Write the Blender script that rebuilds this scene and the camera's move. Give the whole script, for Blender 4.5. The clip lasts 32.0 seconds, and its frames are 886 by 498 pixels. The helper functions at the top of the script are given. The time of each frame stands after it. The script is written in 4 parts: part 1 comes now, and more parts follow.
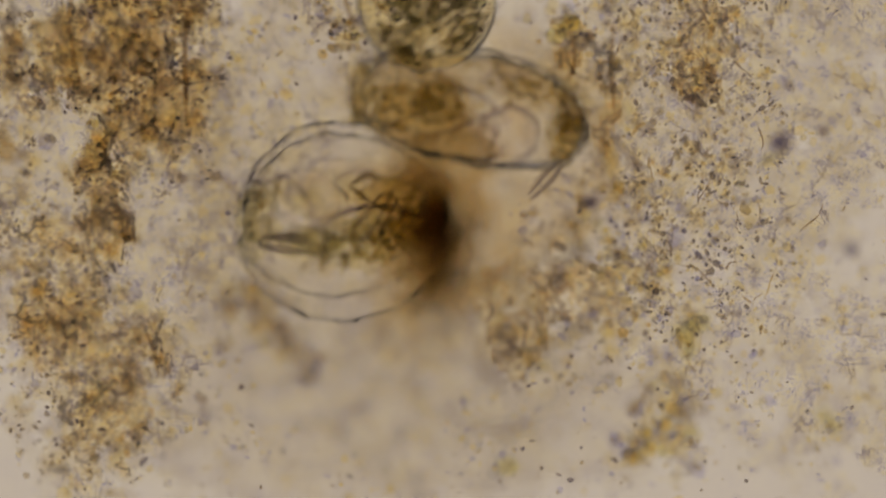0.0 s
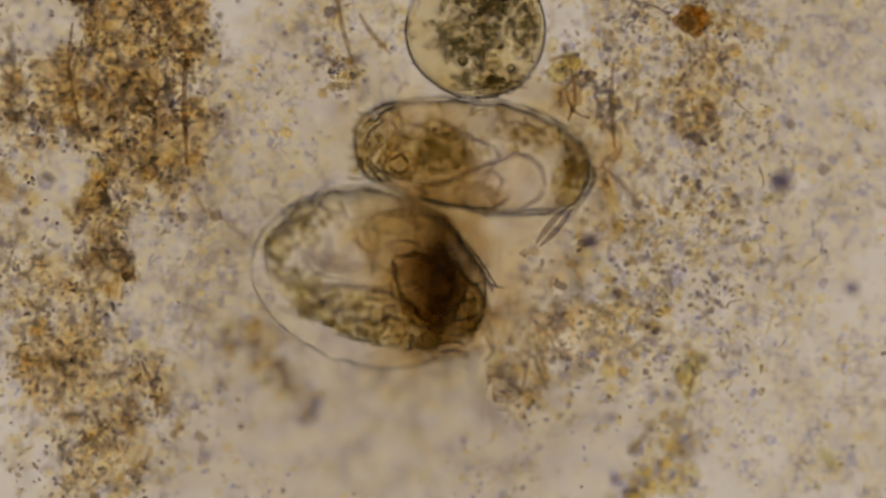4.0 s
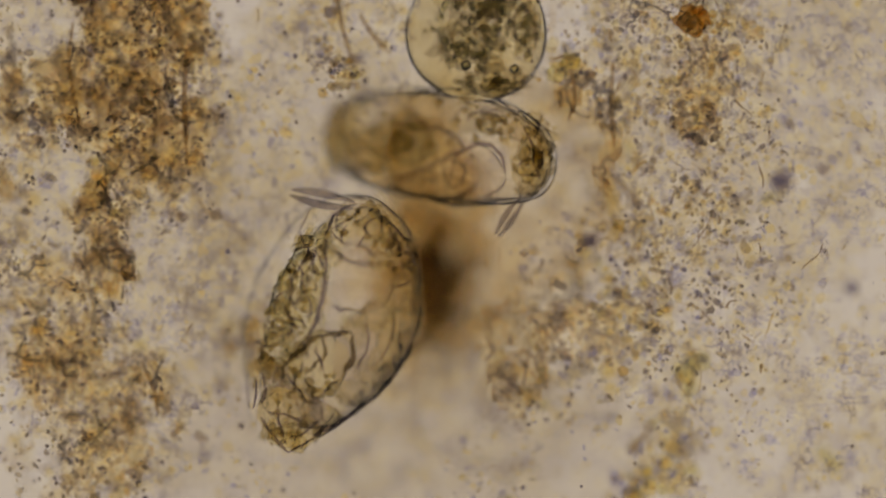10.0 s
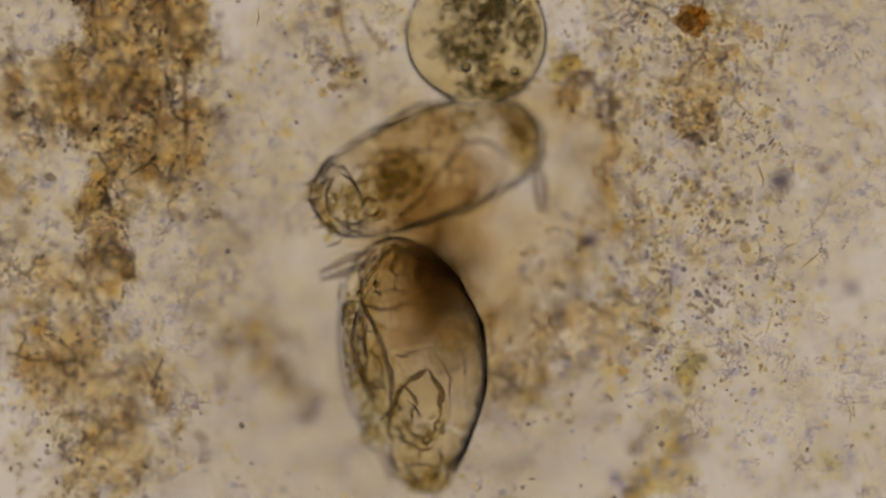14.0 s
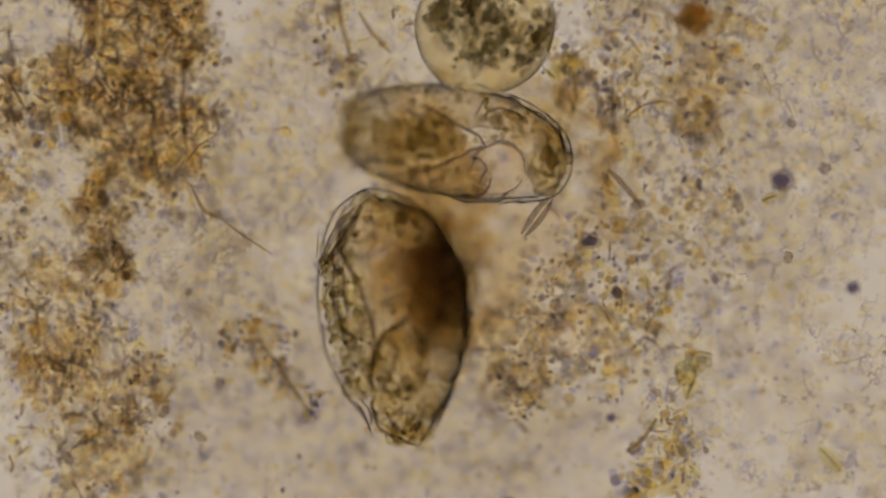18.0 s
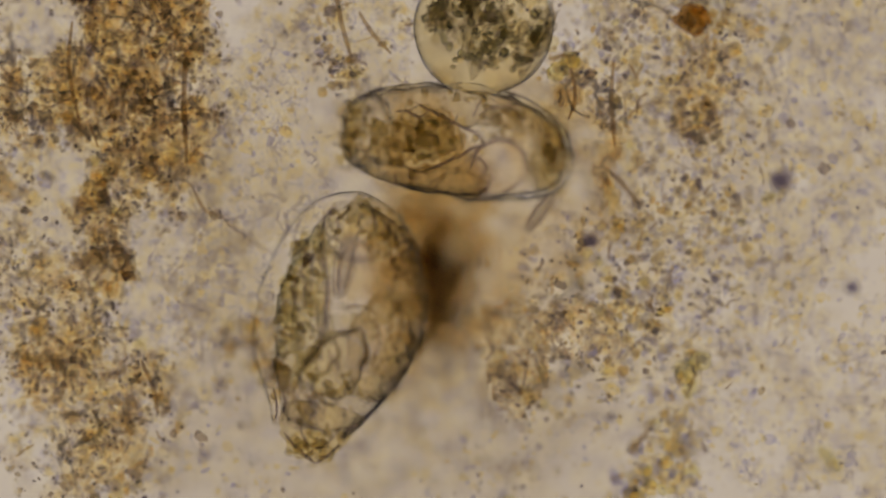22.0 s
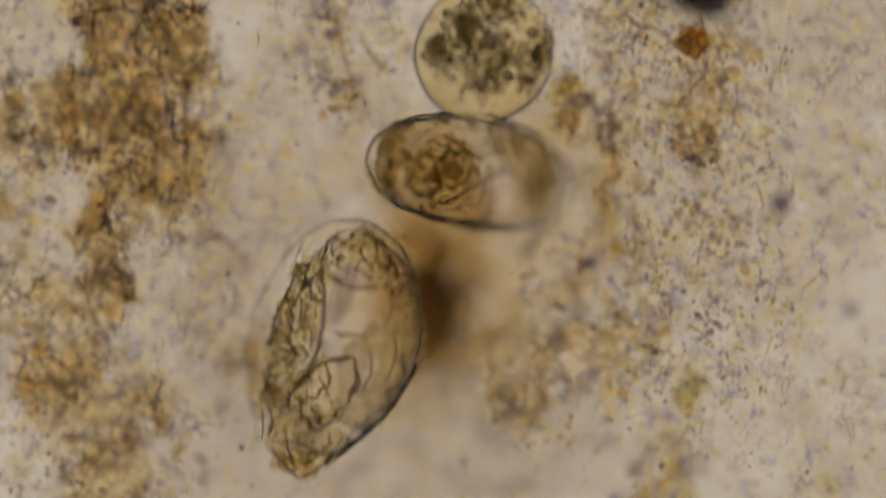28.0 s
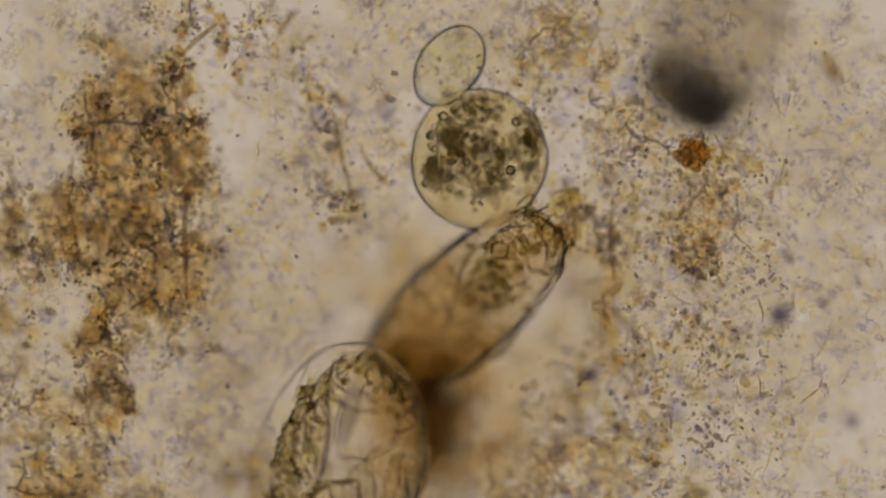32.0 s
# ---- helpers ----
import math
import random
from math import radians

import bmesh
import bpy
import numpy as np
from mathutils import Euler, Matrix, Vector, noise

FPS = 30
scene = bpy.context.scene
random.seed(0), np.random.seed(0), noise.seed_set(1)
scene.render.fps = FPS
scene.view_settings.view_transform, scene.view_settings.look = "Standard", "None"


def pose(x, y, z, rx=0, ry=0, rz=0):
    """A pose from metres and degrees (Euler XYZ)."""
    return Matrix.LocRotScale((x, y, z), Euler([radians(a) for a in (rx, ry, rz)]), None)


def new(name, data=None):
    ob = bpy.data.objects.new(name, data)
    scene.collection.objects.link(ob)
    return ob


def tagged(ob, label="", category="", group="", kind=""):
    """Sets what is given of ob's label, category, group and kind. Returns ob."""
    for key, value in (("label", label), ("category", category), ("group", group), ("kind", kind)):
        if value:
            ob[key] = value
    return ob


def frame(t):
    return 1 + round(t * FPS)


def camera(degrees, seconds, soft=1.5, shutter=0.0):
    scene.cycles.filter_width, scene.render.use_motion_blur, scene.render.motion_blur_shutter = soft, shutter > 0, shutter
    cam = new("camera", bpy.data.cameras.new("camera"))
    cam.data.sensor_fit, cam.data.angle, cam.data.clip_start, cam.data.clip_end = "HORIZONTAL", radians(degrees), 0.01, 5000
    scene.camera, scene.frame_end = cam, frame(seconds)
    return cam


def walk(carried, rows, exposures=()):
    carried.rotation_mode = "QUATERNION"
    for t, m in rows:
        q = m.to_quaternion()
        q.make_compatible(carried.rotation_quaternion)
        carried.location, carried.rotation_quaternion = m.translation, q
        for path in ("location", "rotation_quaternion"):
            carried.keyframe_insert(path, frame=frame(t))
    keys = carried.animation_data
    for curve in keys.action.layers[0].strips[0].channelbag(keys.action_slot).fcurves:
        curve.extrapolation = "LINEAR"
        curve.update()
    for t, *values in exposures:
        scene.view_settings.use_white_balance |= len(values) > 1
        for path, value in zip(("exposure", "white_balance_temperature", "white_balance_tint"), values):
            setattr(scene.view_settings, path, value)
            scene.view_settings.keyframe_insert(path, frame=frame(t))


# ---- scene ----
# A wet mount under a transmitted-light microscope, built a thousand times enlarged:
# one metre here is one millimetre on the slide. S is a quarter of a micrometre.
S = 0.00025
FOCUS = 784 * S / math.tan(radians(2.0))
cam = camera(4.0, 32.0, soft=2.0, shutter=0.7)
cam.data.dof.use_dof = True
cam.data.dof.focus_distance = FOCUS
cam.data.dof.aperture_fstop = 0.42

# light passes many thin layers here
scene.cycles.max_bounces = scene.cycles.transmission_bounces = scene.cycles.transparent_max_bounces = 64

# the stage slides along y; the focus knob moves the objective along z
PAN = [(0, -69), (0.5, -68), (0.7, -64), (0.8, -58), (0.9, -46), (1.0, -31), (1.1, -17), (1.2, -7), (1.35, -1),
       (1.6, 0), (14.5, -1), (25.5, -2), (27.0, -1), (27.5, 4), (27.8, 13), (28.0, 38), (28.1, 80), (28.2, 120), (28.3, 161),
       (28.4, 205), (28.5, 231), (28.7, 232), (31.5, 232), (32, 237)]
KNOB = [(0, 154), (2.4, 158), (2.9, 95), (3.5, 130), (5.5, 100), (6.0, 92), (6.5, 60), (7.5, 78), (8.3, 80), (8.8, 46),
        (9.5, 40), (9.8, 110), (10.3, 150), (12.9, 153), (13.5, 166), (14.5, 166), (16.5, 125), (17.4, 100), (18.1, 62), (18.6, 52), (19.0, 70),
        (19.6, 108), (23.8, 112), (24.4, 150), (27.6, 158), (28.2, 176), (28.8, 164), (29.1, 166), (29.6, 184), (30.2, 184), (30.6, 162), (31, 150), (32, 150)]


def between(table, t):
    return float(np.interp(t, [a for a, _ in table], [b for _, b in table]))


stops = sorted({a for a, _ in PAN} | {a for a, _ in KNOB})
walk(cam, [(t, pose(0, between(PAN, t) * S, FOCUS + between(KNOB, t) * S)) for t in stops])

# ---- light: the condenser lamp below the stage, and a dim violet fill all round ----
world = bpy.data.worlds.new("violet_fill")
scene.world = world
world.use_nodes = True
# fill added so strongly bent rims turn dark violet instead of black
world.node_tree.nodes["Background"].inputs[0].default_value = (0.87, 0.82, 1.0, 1)
world.node_tree.nodes["Background"].inputs[1].default_value = 0.09
LAMP = (0.549, 0.459, 0.371)
LAMP_STRENGTH = 0.985


# ---- materials ----
def nodes_of(name):
    m = bpy.data.materials.new(name)
    m.use_nodes = True
    t = m.node_tree
    t.nodes.clear()
    out = t.nodes.new("ShaderNodeOutputMaterial")
    return m, t, out


def mottle(t, colour, spread, scale, per_piece=0.0):
    """A base colour that wanders at two scales, and from piece to piece."""
    tex = t.nodes.new("ShaderNodeTexCoord")
    coarse = t.nodes.new("ShaderNodeTexNoise")
    coarse.inputs["Scale"].default_value = scale
    coarse.inputs["Detail"].default_value = 3
    fine = t.nodes.new("ShaderNodeTexNoise")
    fine.inputs["Scale"].default_value = scale * 4.3
    fine.inputs["Detail"].default_value = 2
    add = t.nodes.new("ShaderNodeMath")
    add.operation = "MULTIPLY_ADD"
    add.inputs[1].default_value = 0.5
    for n in (coarse, fine):
        t.links.new(tex.outputs["Object"], n.inputs["Vector"])
    half = t.nodes.new("ShaderNodeMath")
    half.operation = "MULTIPLY"
    half.inputs[1].default_value = 0.5
    t.links.new(coarse.outputs["Fac"], half.inputs[0])
    t.links.new(fine.outputs["Fac"], add.inputs[0])
    t.links.new(half.outputs[0], add.inputs[2])
    value = add.outputs[0]
    if per_piece:
        geo = t.nodes.new("ShaderNodeNewGeometry")
        mix = t.nodes.new("ShaderNodeMath")
        mix.operation = "MULTIPLY_ADD"
        mix.inputs[1].default_value = per_piece
        sub = t.nodes.new("ShaderNodeMath")
        sub.operation = "SUBTRACT"
        sub.inputs[1].default_value = 0.5
        t.links.new(geo.outputs["Random Per Island"], sub.inputs[0])
        t.links.new(sub.outputs[0], mix.inputs[0])
        t.links.new(value, mix.inputs[2])
        value = mix.outputs[0]
    ramp = t.nodes.new("ShaderNodeValToRGB")
    ramp.color_ramp.elements[0].position = 0.5 - spread
    ramp.color_ramp.elements[1].position = 0.5 + spread
    ramp.color_ramp.elements[0].color = (*colour[0], 1)
    ramp.color_ramp.elements[1].color = (*colour[-1], 1)
    for k, c in enumerate(colour[1:-1], 1):
        e = ramp.color_ramp.elements.new(0.5 - spread + 2 * spread * k / (len(colour) - 1))
        e.color = (*c, 1)
    t.links.new(value, ramp.inputs["Fac"])
    return ramp.outputs["Color"]


def clear(name, colour, ior, spread=0.18, scale=60, rough=0.0, per_piece=0.0):
    """Clear living matter or mineral: it bends light a little and takes some of its colour."""
    m, t, out = nodes_of(name)
    b = t.nodes.new("ShaderNodeBsdfRefraction")
    b.inputs["IOR"].default_value = ior
    b.inputs["Roughness"].default_value = rough
    t.links.new(mottle(t, colour, spread, scale, per_piece), b.inputs["Color"])
    t.links.new(b.outputs[0], out.inputs["Surface"])
    return m


def filmy(name, colour, spread=0.2, scale=40, mesh=220, strand=(0.6, 0.55, 0.5), width=0.10, broken=0.5, tall=1.0):
    """A film so thin that it only filters the light, with a broken network of darker strands in it."""
    m, t, out = nodes_of(name)
    base = mottle(t, colour, spread, scale)
    tex = t.nodes.new("ShaderNodeTexCoord")
    warp = t.nodes.new("ShaderNodeTexNoise")
    warp.inputs["Scale"].default_value = mesh * 0.7
    warp.inputs["Detail"].default_value = 3
    push = t.nodes.new("ShaderNodeVectorMath")
    push.operation = "MULTIPLY_ADD"
    push.inputs[1].default_value = (2.2 / mesh,) * 3
    t.links.new(tex.outputs["Object"], warp.inputs["Vector"])
    t.links.new(warp.outputs["Color"], push.inputs[0])
    t.links.new(tex.outputs["Object"], push.inputs[2])
    cells = t.nodes.new("ShaderNodeTexVoronoi")
    cells.feature = "DISTANCE_TO_EDGE"
    cells.inputs["Scale"].default_value = mesh
    squeeze = t.nodes.new("ShaderNodeVectorMath")
    squeeze.operation = "MULTIPLY"
    squeeze.inputs[1].default_value = (1.0, 1.0 / tall, 1.0)
    t.links.new(push.outputs[0], squeeze.inputs[0])
    t.links.new(squeeze.outputs[0], cells.inputs["Vector"])
    line = t.nodes.new("ShaderNodeMapRange")
    line.inputs["From Min"].default_value = 0.0
    line.inputs["From Max"].default_value = width
    line.inputs["To Min"].default_value = 1.0
    line.inputs["To Max"].default_value = 0.0
    t.links.new(cells.outputs["Distance"], line.inputs["Value"])
    gaps = t.nodes.new("ShaderNodeTexNoise")
    gaps.inputs["Scale"].default_value = mesh * 0.55
    gaps.inputs["Detail"].default_value = 2
    t.links.new(push.outputs[0], gaps.inputs["Vector"])
    keep = t.nodes.new("ShaderNodeMapRange")
    keep.inputs["From Min"].default_value = broken - 0.06
    keep.inputs["From Max"].default_value = broken + 0.10
    t.links.new(gaps.outputs["Fac"], keep.inputs["Value"])
    both = t.nodes.new("ShaderNodeMath")
    both.operation = "MULTIPLY"
    t.links.new(line.outputs[0], both.inputs[0])
    t.links.new(keep.outputs[0], both.inputs[1])
    mix = t.nodes.new("ShaderNodeMix")
    mix.data_type, mix.blend_type = "RGBA", "MULTIPLY"
    t.links.new(both.outputs[0], mix.inputs["Factor"])
    t.links.new(base, mix.inputs[6])
    mix.inputs[7].default_value = (*strand, 1)
    b = t.nodes.new("ShaderNodeBsdfTransparent")
    t.links.new(mix.outputs[2], b.inputs["Color"])
    t.links.new(b.outputs[0], out.inputs["Surface"])
    return m


M_LORICA = clear("lorica_shell", [(0.986, 0.981, 0.970), (0.996, 0.992, 0.986)], 1.028, scale=50)
M_THINSHELL = clear("thin_lorica_shell", [(0.97, 0.957, 0.935), (0.99, 0.985, 0.97)], 1.026, scale=50)
M_FLESH = clear("body_tissue", [(0.975, 0.962, 0.928), (0.998, 0.993, 0.978)], 1.015, scale=180)
M_FOLD = clear("fold_tissue", [(0.96, 0.95, 0.87), (1.0, 0.997, 0.97)], 1.012, scale=240)
M_BUFF = clear("buff_tissue", [(0.94, 0.915, 0.855), (0.99, 0.977, 0.95)], 1.011, scale=200)
M_OCHRE = clear("ochre_tissue", [(0.87, 0.84, 0.77), (0.975, 0.955, 0.91)], 1.009, scale=110)
M_PINK = clear("stomach_tissue", [(0.955, 0.93, 0.89), (0.99, 0.975, 0.95)], 1.005, scale=120)
M_HEAD = clear("head_tissue", [(0.92, 0.875, 0.73), (0.985, 0.965, 0.88)], 1.014, scale=200)
M_GUT = clear("gut_wall", [(0.90, 0.87, 0.785), (0.98, 0.965, 0.91)], 1.009, scale=230)
M_OLIVE = clear("olive_food", [(0.75, 0.73, 0.64), (0.91, 0.89, 0.81)], 1.008, scale=200)
M_GLAND = clear("gland_tissue", [(0.945, 0.92, 0.81), (0.995, 0.982, 0.92)], 1.013, scale=220)
M_BLADDER = clear("bladder_wall", [(0.99, 0.97, 0.965), (1.0, 0.995, 0.99)], 0.990, scale=30)
M_STRAND = clear("dark_strand", [(0.58, 0.54, 0.61), (0.86, 0.82, 0.83)], 1.04, scale=260)
M_SOCKET = clear("foot_socket_wall", [(0.95, 0.93, 0.84), (0.99, 0.97, 0.90)], 1.02, scale=80)
M_JAW = clear("jaw_chitin", [(0.54, 0.49, 0.42), (0.78, 0.73, 0.60)], 1.05, scale=90)
M_TOE = clear("toe_cuticle", [(0.60, 0.58, 0.62), (0.84, 0.80, 0.78)], 1.06, scale=60)
M_CELLWALL = clear("cell_wall", [(0.965, 0.955, 0.90), (0.99, 0.985, 0.95)], 1.025, scale=40)
M_FOOD = clear("dark_food_mass", [(0.72, 0.715, 0.71), (0.87, 0.855, 0.83), (0.97, 0.955, 0.91)], 1.006, scale=280)
M_GRIT = clear("food_grain", [(0.77, 0.765, 0.72), (0.93, 0.91, 0.84)], 1.010, scale=200, per_piece=0.7)
M_SOOT = clear("dark_gut_content", [(0.68, 0.68, 0.70), (0.80, 0.80, 0.81)], 1.003, scale=40)
M_GHOST = clear("ciliate_skin", [(0.76, 0.745, 0.70), (0.88, 0.865, 0.82)], 1.010, scale=90)
M_GLASSY = clear("oval_wall", [(0.92, 0.92, 0.82), (0.98, 0.97, 0.90)], 1.05, scale=40)
M_AMBER = clear("amber_plasm", [(0.84, 0.79, 0.68), (0.955, 0.92, 0.80), (0.99, 0.975, 0.91)], 1.004, scale=110)
M_BEAD = clear("oil_bead", [(0.80, 0.80, 0.66), (0.98, 0.97, 0.88)], 1.10, scale=40)
M_DROP = clear("oil_drop", [(0.86, 0.86, 0.74), (0.97, 0.96, 0.88)], 1.16, scale=40)
M_TISSUE = clear("tissue_granule", [(0.84, 0.80, 0.68), (0.97, 0.94, 0.80), (1.0, 0.985, 0.92)], 1.028, scale=120, per_piece=0.7)
M_GRAIN = clear("detritus_grain", [(0.93, 0.85, 0.67), (0.975, 0.93, 0.80), (0.99, 0.975, 0.90)], 1.016, scale=120, per_piece=0.5)
# blue, violet and yellow grain tints also stand in for lens colour fringes
M_PALE = clear("pale_grain", [(0.88, 0.88, 0.96), (0.98, 0.95, 0.80), (1.0, 0.97, 0.86)], 1.012, scale=120, per_piece=0.9)
M_DARK = clear("dark_grain", [(0.62, 0.60, 0.67), (0.86, 0.82, 0.77)], 1.012, scale=200, per_piece=0.8)
M_SPECK = clear("fine_grit", [(0.67, 0.64, 0.64), (0.87, 0.83, 0.74)], 1.015, scale=200, per_piece=0.8)
M_YELLOW = clear("yellow_alga", [(0.90, 0.885, 0.66), (0.98, 0.965, 0.82)], 1.022, scale=60, per_piece=0.5)
M_ORANGE = clear("orange_cyst_wall", [(0.76, 0.58, 0.36), (0.92, 0.80, 0.58)], 1.014, scale=110)
M_VIOLET = clear("violet_spore_core", [(0.46, 0.46, 0.62), (0.62, 0.58, 0.70)], 1.02, scale=120)
M_SPOREHALO = clear("violet_spore_halo", [(0.70, 0.69, 0.78), (0.86, 0.83, 0.86)], 1.03, scale=120)
M_BROWN = clear("brown_flake", [(0.895, 0.888, 0.878), (0.965, 0.96, 0.955)], 1.001, scale=60, per_piece=0.4)
M_HALO = clear("rusty_flake", [(0.955, 0.93, 0.87), (0.985, 0.972, 0.942)], 1.001, scale=60, per_piece=0.5)
M_FIBRE = clear("detritus_fibre", [(0.74, 0.67, 0.58), (0.92, 0.86, 0.72)], 1.022, scale=120, per_piece=0.6)
# blue-grey and yellow mottling painted in for colour fringing of the optics
M_SHEET = filmy("bacterial_film", [(0.82, 0.81, 0.89), (0.95, 0.94, 0.94), (0.99, 0.97, 0.86)], 0.12, 170, 120, (0.7, 0.68, 0.72), 0.08, 0.58)
M_MATFILM = filmy("brown_film", [(0.94, 0.79, 0.55), (0.975, 0.895, 0.70), (0.99, 0.945, 0.81), (1.0, 0.98, 0.91)], 0.12, 110, 105, (0.57, 0.52, 0.53), 0.17, 0.49, 1.5)
M_NET = filmy("strand_net", [(0.78, 0.74, 0.75), (0.985, 0.95, 0.86), (1.0, 0.98, 0.91), (1.0, 0.99, 0.95)], 0.13, 130, 80, (0.32, 0.30, 0.33), 0.10, 0.49, 1.5)
M_VEIL = filmy("mucus_film", [(0.75, 0.74, 0.82), (0.965, 0.965, 0.985), (1.0, 0.98, 0.88), (1.0, 0.96, 0.81)], 0.12, 210, 170, (0.66, 0.63, 0.68), 0.13, 0.55, 1.7)
# added grey filter that lowers the brightness of the lower field
M_DIMFILM = filmy("dimming_film", [(0.86, 0.85, 0.85), (0.94, 0.93, 0.92), (0.98, 0.97, 0.95)], 0.16, 60, 90, (0.86, 0.84, 0.84), 0.10, 0.55)
M_SLIDE = clear("slide_glass", [(0.985, 0.99, 0.985), (0.99, 0.995, 0.99)], 1.14, scale=3)


# ---- helpers for building; lengths in quarter micrometres ----
def at(x, y, z=0.0):
    """A place on the slide: x to the right, y towards the viewer, z up from the glass."""
    return Vector(((x - 784) * S, (441 - y) * S, z * S))


def mesh_from(name, verts, faces, smooth=True):
    me = bpy.data.meshes.new(name)
    me.from_pydata(verts, [], faces)
    if smooth:
        me.polygons.foreach_set("use_smooth", [True] * len(me.polygons))
    me.update()
    return me


def part(name, me, material, parent, label=""):
    if isinstance(me, bmesh.types.BMesh):
        bm, me = me, bpy.data.meshes.new(name)
        bm.to_mesh(me)
        bm.free()
        me.polygons.foreach_set("use_smooth", [True] * len(me.polygons))
    if not me.materials:
        me.materials.append(material)
    ob = new(name, me)
    if parent is not None:
        ob.parent = parent
    if label:
        ob["label"] = label
    return ob


def thing(name, where, label, category, group="", kind=""):
    ob = new(name)
    ob.location = where
    ob.empty_display_size = 0.005
    return tagged(ob, label, category, group, kind)


def blob(radii, centre=(0, 0, 0), level=3, lumps=0.0, scale=2.0, seed=0.0, turn=(0, 0, 0)):
    """A rounded lump of uneven outline."""
    bm = bmesh.new()
    bmesh.ops.create_icosphere(bm, subdivisions=level, radius=1)
    e = Euler([radians(a) for a in turn]).to_matrix()
    for v in bm.verts:
        k = 1 + lumps * noise.noise(v.co * scale + Vector((seed, seed * 0.7, -seed)))
        p = e @ Vector((v.co.x * radii[0] * k, v.co.y * radii[1] * k, v.co.z * radii[2] * k))
        v.co = (p + Vector(centre)) * S
    return bm


def sweep(points, radius, sides=7, ends=0.3, waver=0.0):
    """A round strand through the points, thin at its ends; waver makes its line and thickness uneven."""
    pts = [Vector(p) for p in points]
    fine = []
    for i in range(len(pts) - 1):
        a, b, c, d = pts[max(i - 1, 0)], pts[i], pts[i + 1], pts[min(i + 2, len(pts) - 1)]
        for k in range(6):
            u = k / 6
            fine.append(0.5 * (2 * b + (c - a) * u + (2 * a - 5 * b + 4 * c - d) * u * u + (3 * b - a - 3 * c + d) * u ** 3))
    fine.append(pts[-1])
    if waver:
        fine = [p + Vector((noise.noise(p * 0.06), noise.noise(p * 0.06 + Vector((9, 0, 0))), 0)) * waver for p in fine]
    bm, rings, n = bmesh.new(), [], len(fine)
    for i, p in enumerate(fine):
        way = (fine[min(i + 1, n - 1)] - fine[max(i - 1, 0)]).normalized()
        side = way.cross(Vector((0.13, 0.21, 1))).normalized()
        up = side.cross(way)
        r = radius * (ends + (1 - ends) * math.sin(math.pi * (i + 0.4) / (n - 0.2)))
        r *= max(0.25, 1 + 0.16 * waver * noise.noise(p * 0.045 + Vector((0, 7, radius))))
        rings.append([bm.verts.new((p + (side * math.cos(a) + up * math.sin(a)) * r) * S)
                      for a in [2 * math.pi * j / sides for j in range(sides)]])
    for a, b in zip(rings, rings[1:]):
        for j in range(sides):
            bm.faces.new((a[j], a[(j + 1) % sides], b[(j + 1) % sides], b[j]))
    bm.faces.new(rings[0][::-1])
    bm.faces.new(rings[-1])
    bmesh.ops.recalc_face_normals(bm, faces=bm.faces)
    return bm


def hull(profile, width, depth, offset=(0, 0, 0), belly=0.0, lumps=0.0, seed=0.0, nu=40, nv=44, wrinkle=0.0, lean=(0, 1, 0)):
    """A closed shell along x. profile: (x, radius) pairs; belly shifts the middle along y."""
    xs = [p[0] for p in profile]
    x0, x1 = xs[0], xs[-1]
    bm, rings = bmesh.new(), []
    for i in range(nu + 1):
        u = (1 - math.cos(math.pi * i / nu)) / 2
        x = x0 + (x1 - x0) * u
        r = float(np.interp(x, xs, [p[1] for p in profile]))
        r *= min(1.0, math.sqrt(max(0.0, 1 - (2 * u - 1) ** 20)) + 0.02)
        tilt = lean[2] * max(0.0, (x - lean[0]) / (lean[1] - lean[0])) ** 1.5
        ring = []
        for j in range(nv):
            a = 2 * math.pi * j / nv
            k = 1 + lumps * noise.noise(Vector((x * 0.02 + seed, math.cos(a) * 1.5, math.sin(a) * 1.5)))
            if wrinkle:
                k += wrinkle * noise.noise(Vector((x * 0.05 + seed, math.cos(a) * 5, math.sin(a) * 5)))
            ring.append(bm.verts.new(((x + offset[0]) * S, (math.cos(a) * r * width * k + belly * (4 * u * (1 - u)) + tilt + offset[1]) * S,
                                      (math.sin(a) * r * depth * k + offset[2]) * S)))
        rings.append(ring)
    for a, b in zip(rings, rings[1:]):
        for j in range(nv):
            bm.faces.new((a[j], a[(j + 1) % nv], b[(j + 1) % nv], b[j]))
    bm.faces.new(rings[0][::-1])
    bm.faces.new(rings[-1])
    bmesh.ops.recalc_face_normals(bm, faces=bm.faces)
    return bm


def smooth_profile(x0, x1, power=2.0, front=0.0, back=0.0, n=24):
    """Egg-shaped outline; front and back: how blunt the ends are."""
    rows = []
    for i in range(n + 1):
        u = 2 * i / n - 1
        r = (1 - abs(u) ** power) ** (1 / power) if abs(u) < 1 else 0
        floor = front if u > 0 else back
        r = max(r, floor * (1 - 0.25 * abs(u)) if abs(u) > 0.6 else 0)
        rows.append((x0 + (x1 - x0) * (u + 1) / 2, r))
    return rows


# ---- scattered grains, made in bulk ----
rng = np.random.default_rng(7)


def lattice(seed, n=64):
    return np.random.default_rng(seed).random((n, n))


